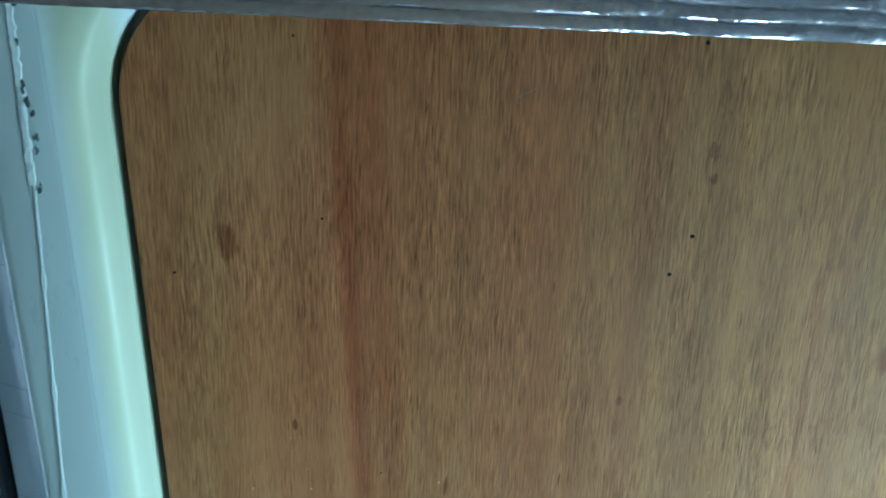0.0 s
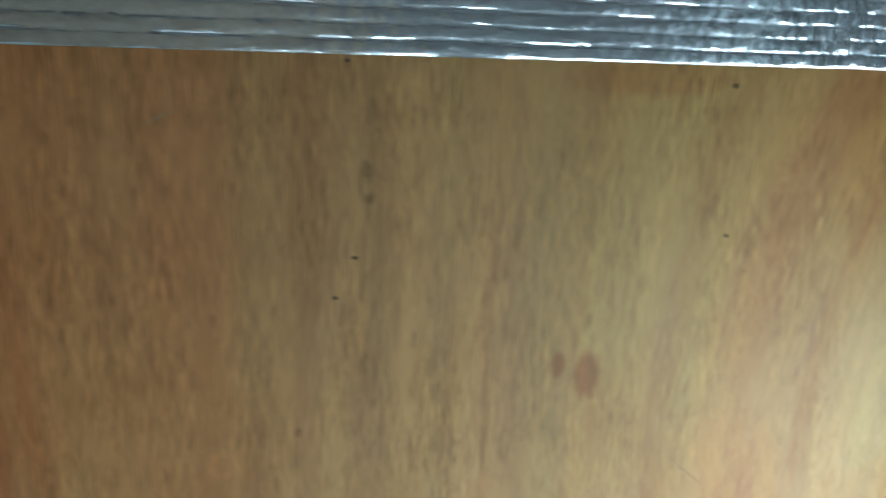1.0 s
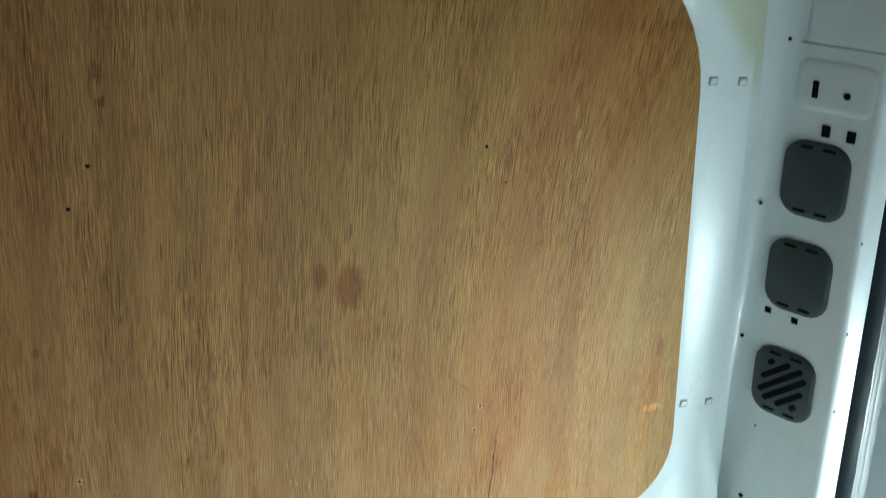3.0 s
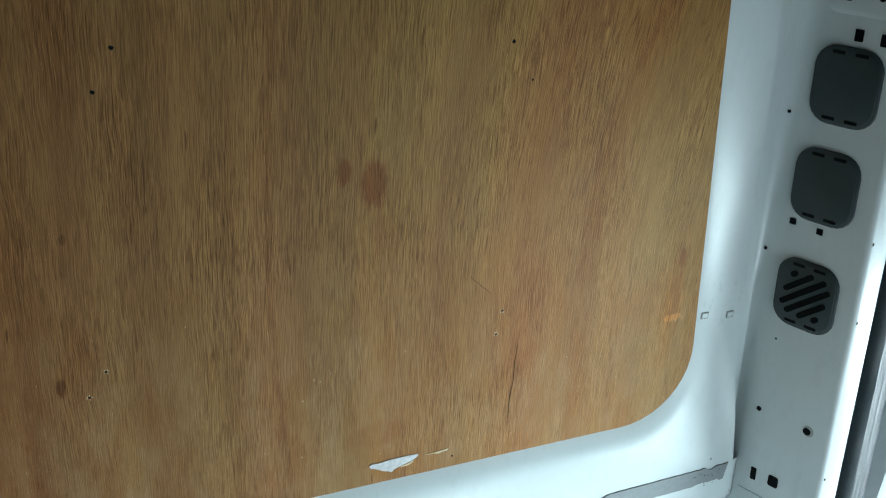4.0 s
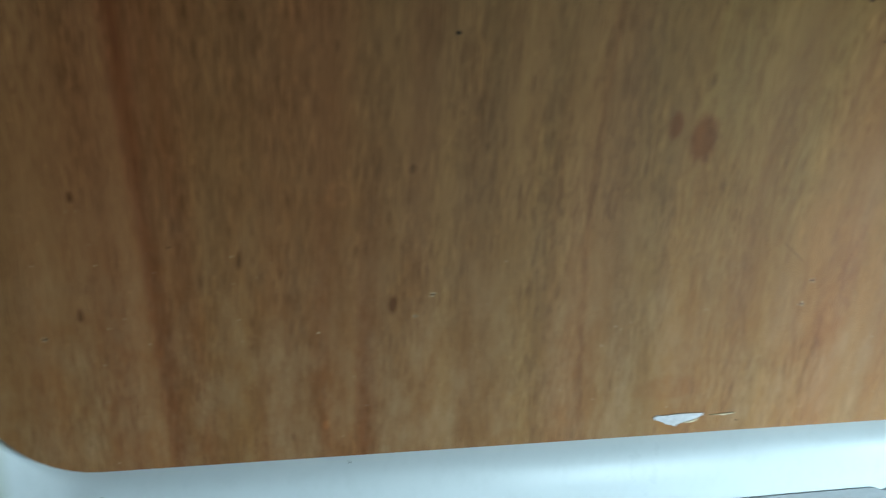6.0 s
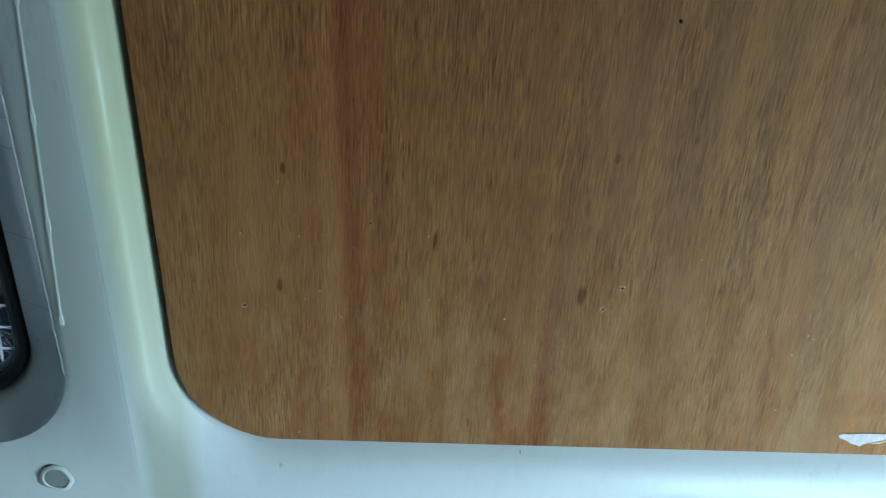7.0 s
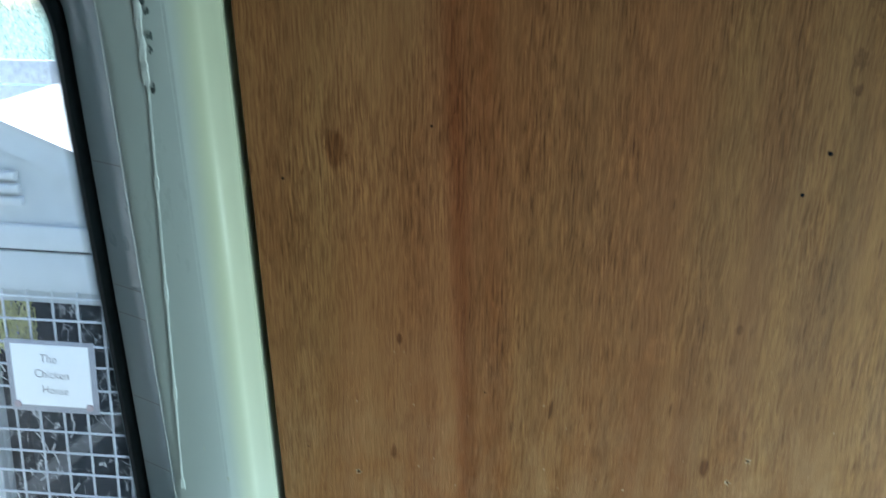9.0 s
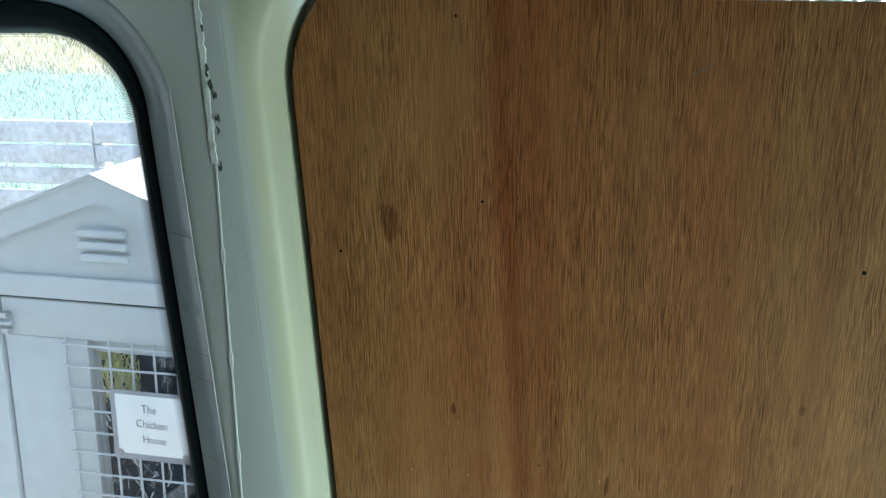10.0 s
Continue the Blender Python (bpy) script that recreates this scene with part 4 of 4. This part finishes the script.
    bx("inner_frame", .06, -11, .88, -.62, .036, .06, SHED)
    # straw seen in the upper corner of the opening
    b = bmesh.new()
    q = random.Random(3)
    for i in range(420):
        u, v, y = q.uniform(.9, 2.5), q.uniform(-3.2, -.6), q.uniform(.045, .075)
        a, ln, w = q.uniform(-.5, .5), q.uniform(.012, .03), .0016
        b.faces.new([b.verts.new(p) for p in ((u * C - w, y, v * C), (u * C + w, y, v * C), (u * C + w + ln * math.sin(a), y, v * C + ln * math.cos(a)), (u * C - w + ln * math.sin(a), y, v * C + ln * math.cos(a)))])
    part("straw", b, STRAW, t, "yellow straw behind the wire", smooth=False)
    # welded wire mesh
    def wire(p, q_, name="mesh_wire"):
        b = bmesh.new()
        p, q_ = Vector(p), Vector(q_)
        along = (q_ - p).normalized()
        side = along.cross(Vector((0, 1, 0)))
        r = .0030
        rows = [[c + (side * math.cos(a) + Vector((0, 1, 0)) * math.sin(a)) * r for a in (0, 1.047, 2.094, 3.142, 4.189, 5.236)] for c in (p, q_)]
        loft(b, rows)
        part(name, b, WIRE, t)

    q = random.Random(8)
    for i in range(8):
        wire((i * C, -.004 + q.uniform(-.001, .001), .25 * C), (i * C + q.uniform(-.003, .003), -.004, -11.5 * C))
    for j in range(12):
        wire((-.1 * C, -.008, -j * C + q.uniform(-.002, .002)), (7.1 * C, -.008, -j * C + q.uniform(-.003, .003)))
    # cobwebs between the wires
    b = bmesh.new()
    for i in range(230):
        u, v = q.choice((1, 2, 3, 4, 5, 6)) + q.uniform(-.5, .5), q.uniform(-10, -.2)
        p = Vector((u * C, .002, v * C))
        for s in range(4):
            n = p + Vector((q.uniform(-.016, .016), q.uniform(-.002, .002), q.uniform(-.022, .010)))
            w = q.uniform(.0003, .0009) if i % 12 else .0020
            b.faces.new([b.verts.new(c) for c in (p + Vector((-w, 0, 0)), p + Vector((w, 0, 0)), n + Vector((w, 0, 0)), n + Vector((-w, 0, 0)))])
            p = n
    tagged(part("cobweb", b, WEB, t, "pale cobweb strands", smooth=False), kind="stuff")
    return t


SHED_OB = shed()


def sign():
    t = outside_thing("door_sign", SHED_OB.matrix_world @ Matrix.Translation((0, 0, .007)), "white handwritten paper sign in a grey sleeve on the wire", "sign")
    b = bmesh.new()
    box(b, (1.95 * C, -.016, -5.15 * C), (5.62 * C, -.0125, -1.95 * C), .0015)
    part("sleeve", b, SLEEVE, t, "grey plastic sleeve")
    b = bmesh.new()
    box(b, (2.20 * C, -.0175, -4.85 * C), (5.38 * C, -.0165, -2.12 * C), .0004)
    part("paper", b, PAPER, t, "white paper")
    for u in (2.25, 5.25):
        b = bmesh.new()
        loft(b, [[(u * C + .0085 * f * math.cos(i * .5236), -.0177 - o, -4.82 * C + .0085 * f * math.sin(i * .5236)) for i in range(12)] for f, o in ((1, 0), (.9, .003), (.0001, .004))])
        part("tack", b, TACK, t, "round pinkish fixing tack")
    for word, u, v, size in (("The", 3.72, -2.90, .028), ("Chicken", 3.80, -3.58, .027), ("House", 3.88, -4.28, .026)):
        cu = bpy.data.curves.new("word", "FONT")
        cu.body, cu.size, cu.align_x, cu.extrude = word, size, "CENTER", .0002
        cu.offset = -.0005
        tmp = new("word", cu)
        me = bpy.data.meshes.new_from_object(tmp.evaluated_get(bpy.context.evaluated_depsgraph_get()))
        bpy.data.objects.remove(tmp)
        me.transform(Matrix.Translation((u * C, -.0185, v * C)) @ pose(0, 0, 0, 90, 2, 0) @ Matrix.Diagonal((.86, 1.05, 1, 1)))
        me.materials.append(INK)
        ob = new("lettering", me)
        ob.parent = t
    return t


sign()


# the ground: flat by the van, then a bank that climbs to rough pale grass
def ground_height(x, y):
    pts = ((-400, -1.35), (2.6, -1.35), (4.0, -1.2), (4.5, -.52), (6.5, -.18), (8.5, .10), (10.5, .55), (14, 1.4), (30, 2.2), (400, 3.0))
    for (y0, h0), (y1, h1) in zip(pts, pts[1:]):
        if y <= y1:
            f = (y - y0) / (y1 - y0)
            return h0 + (h1 - h0) * f + (.05 * noise.noise((x * 1.3, y * 1.3, 0)) if 4 < y < 30 else 0)
    return 3.0


def ground_material():
    n = Nodes("ground_grass")
    x, y, z = n.split(n.obj)
    fine = n.noise(n.obj, 14, 5, 0.7)
    wide = n.noise(n.obj, 1.6, 3)
    green = n.mix(n.ranged(fine, 0.35, 0.65), (0.22, 0.33, 0.27), (0.36, 0.47, 0.41))
    straw = n.mix(n.ranged(fine, 0.35, 0.65), (0.34, 0.33, 0.18), (0.52, 0.50, 0.34))
    yard = n.mix(n.ranged(wide, 0.35, 0.65), (0.34, 0.33, 0.31), (0.45, 0.44, 0.42))
    edge = n.math("ADD", y, n.math("MULTIPLY", n.math("SUBTRACT", wide, 0.5), 1.4))
    col = n.mix(n.ranged(edge, 3.6, 3.9), yard, n.mix(n.ranged(edge, 7.8, 8.3), green, straw))
    n.bump(fine, 0.8, 0.03)
    return n.done(col, 0.9)


b = bmesh.new()
gxs = [-400, -120, -40, -16] + [-10 + .4 * i for i in range(36)] + [8, 20, 60, 150, 400]
gys = [-400, -100, -20, -4, 0, 2, 3, 3.5, 4] + [4.2 + .3 * i for i in range(34)] + [16, 22, 30, 60, 140, 400]
loft(b, [[(x, y, ground_height(x, y)) for x in gxs] for y in gys], closed=False)
me = mesh_of("ground", b, ground_material())
tagged(new("ground", me), "grassy bank and pale yard", "ground", kind="structure")


def grass(name, y0, y1, count, color, label, seed, tall):
    q = random.Random(seed)
    vs, fs = [], []
    for i in range(count):
        x, y = q.uniform(-9, 1.5), q.uniform(y0, y1)
        z = ground_height(x, y) - .02
        h, w, a, l = q.uniform(.5, 1) * tall, q.uniform(.006, .014) * tall / .15, q.uniform(0, 3.14), q.uniform(-.6, .6)
        dx, dy = math.cos(a) * w, math.sin(a) * w
        k = len(vs)
        vs += [(x - dx, y - dy, z), (x + dx, y + dy, z), (x + dx * .6 + l * h * .4, y + dy * .6, z + h * .6), (x - dx * .6 + l * h * .4, y - dy * .6, z + h * .6), (x + l * h, y + q.uniform(-.3, .3) * h, z + h)]
        fs += [(k, k + 1, k + 2, k + 3), (k + 3, k + 2, k + 4)]
    me = bpy.data.meshes.new(name)
    me.from_pydata(vs, [], fs)
    n = Nodes(name + "_blades")
    ri = n.tree.nodes.new("ShaderNodeNewGeometry").outputs["Random Per Island"]
    me.materials.append(n.done(n.mix(ri, tuple(c * .60 for c in color), color), 0.7))
    return tagged(new(name, me), label, "grass", kind="stuff")


grass("bank_grass", 4.3, 8.3, 30000, (0.47, 0.58, 0.53), "blue-green grass on the bank behind the fence", 21, .075)
grass("rough_grass", 8.0, 13.0, 16000, (0.66, 0.64, 0.54), "pale straw-coloured rough grass on top", 22, .13)


def fence():
    """A weathered timber fence of posts and wide horizontal boards."""
    at = Matrix.Translation(SHED_AT + Vector((0, 2.45, 0)))
    t = outside_thing("timber_fence", at, "weathered pale timber fence of posts and boards", "fence")
    q = random.Random(14)
    top = .165
    for k in range(9):
        x = -4.6 + .80 * k
        b = bmesh.new()
        box(b, (x - .035, .03, -1.3), (x + .035, .10, top - .02 + q.uniform(-.01, .02)), .006)
        part("post", b, TIMBER, t)
    for j, (z, h) in enumerate(((top - .10, .10), (top - .215, .10), (top - .33, .095), (top - .46, .10), (top - .60, .10), (top - .74, .10))):
        for k in range(4):
            x0 = -4.6 + 1.6 * k
            b = bmesh.new()
            box(b, (x0, q.uniform(0, .008), z + q.uniform(-.012, .012)), (x0 + 1.59, .028, z + h + q.uniform(-.008, .008)), .004)
            part("board", b, TIMBER, t)
    return t


fence()


def flowers():
    """Small yellow flower heads in front of the fence."""
    at = Matrix.Translation(SHED_AT + Vector((-.30, 2.2, -.25)))
    ob = outside_thing("flower_clump", at, "pale yellow flowers growing before the fence", "flowers")
    q = random.Random(31)
    for k in range(16):
        c = Vector((-.35 + .055 * k + q.uniform(-.05, .05), q.uniform(-.06, .06), .28 - .010 * k + q.uniform(-.05, .05)))
        b = bmesh.new()
        for p in range(6):
            a = p * 1.047 + q.uniform(-.2, .2)
            r = q.uniform(.014, .024)
            b.faces.new([b.verts.new(c + Vector(v)) for v in ((0, 0, 0), (r * math.cos(a - .35), -.006, r * math.sin(a - .35)), (r * 1.3 * math.cos(a), -.010, r * 1.3 * math.sin(a)), (r * math.cos(a + .35), -.006, r * math.sin(a + .35)))])
        part("flower_head", b, PETAL, ob, smooth=False)
        b = bmesh.new()
        loft(b, [[c + Vector((w, .002, 0)) for w in (-.002, .002)], [c + Vector((w + .02, .004, -.35)) for w in (-.003, .003)], [c + Vector((w + .02, .004, -.80)) for w in (-.003, .003)]], closed=False)
        part("stem", b, STRAW, ob, smooth=False)


flowers()
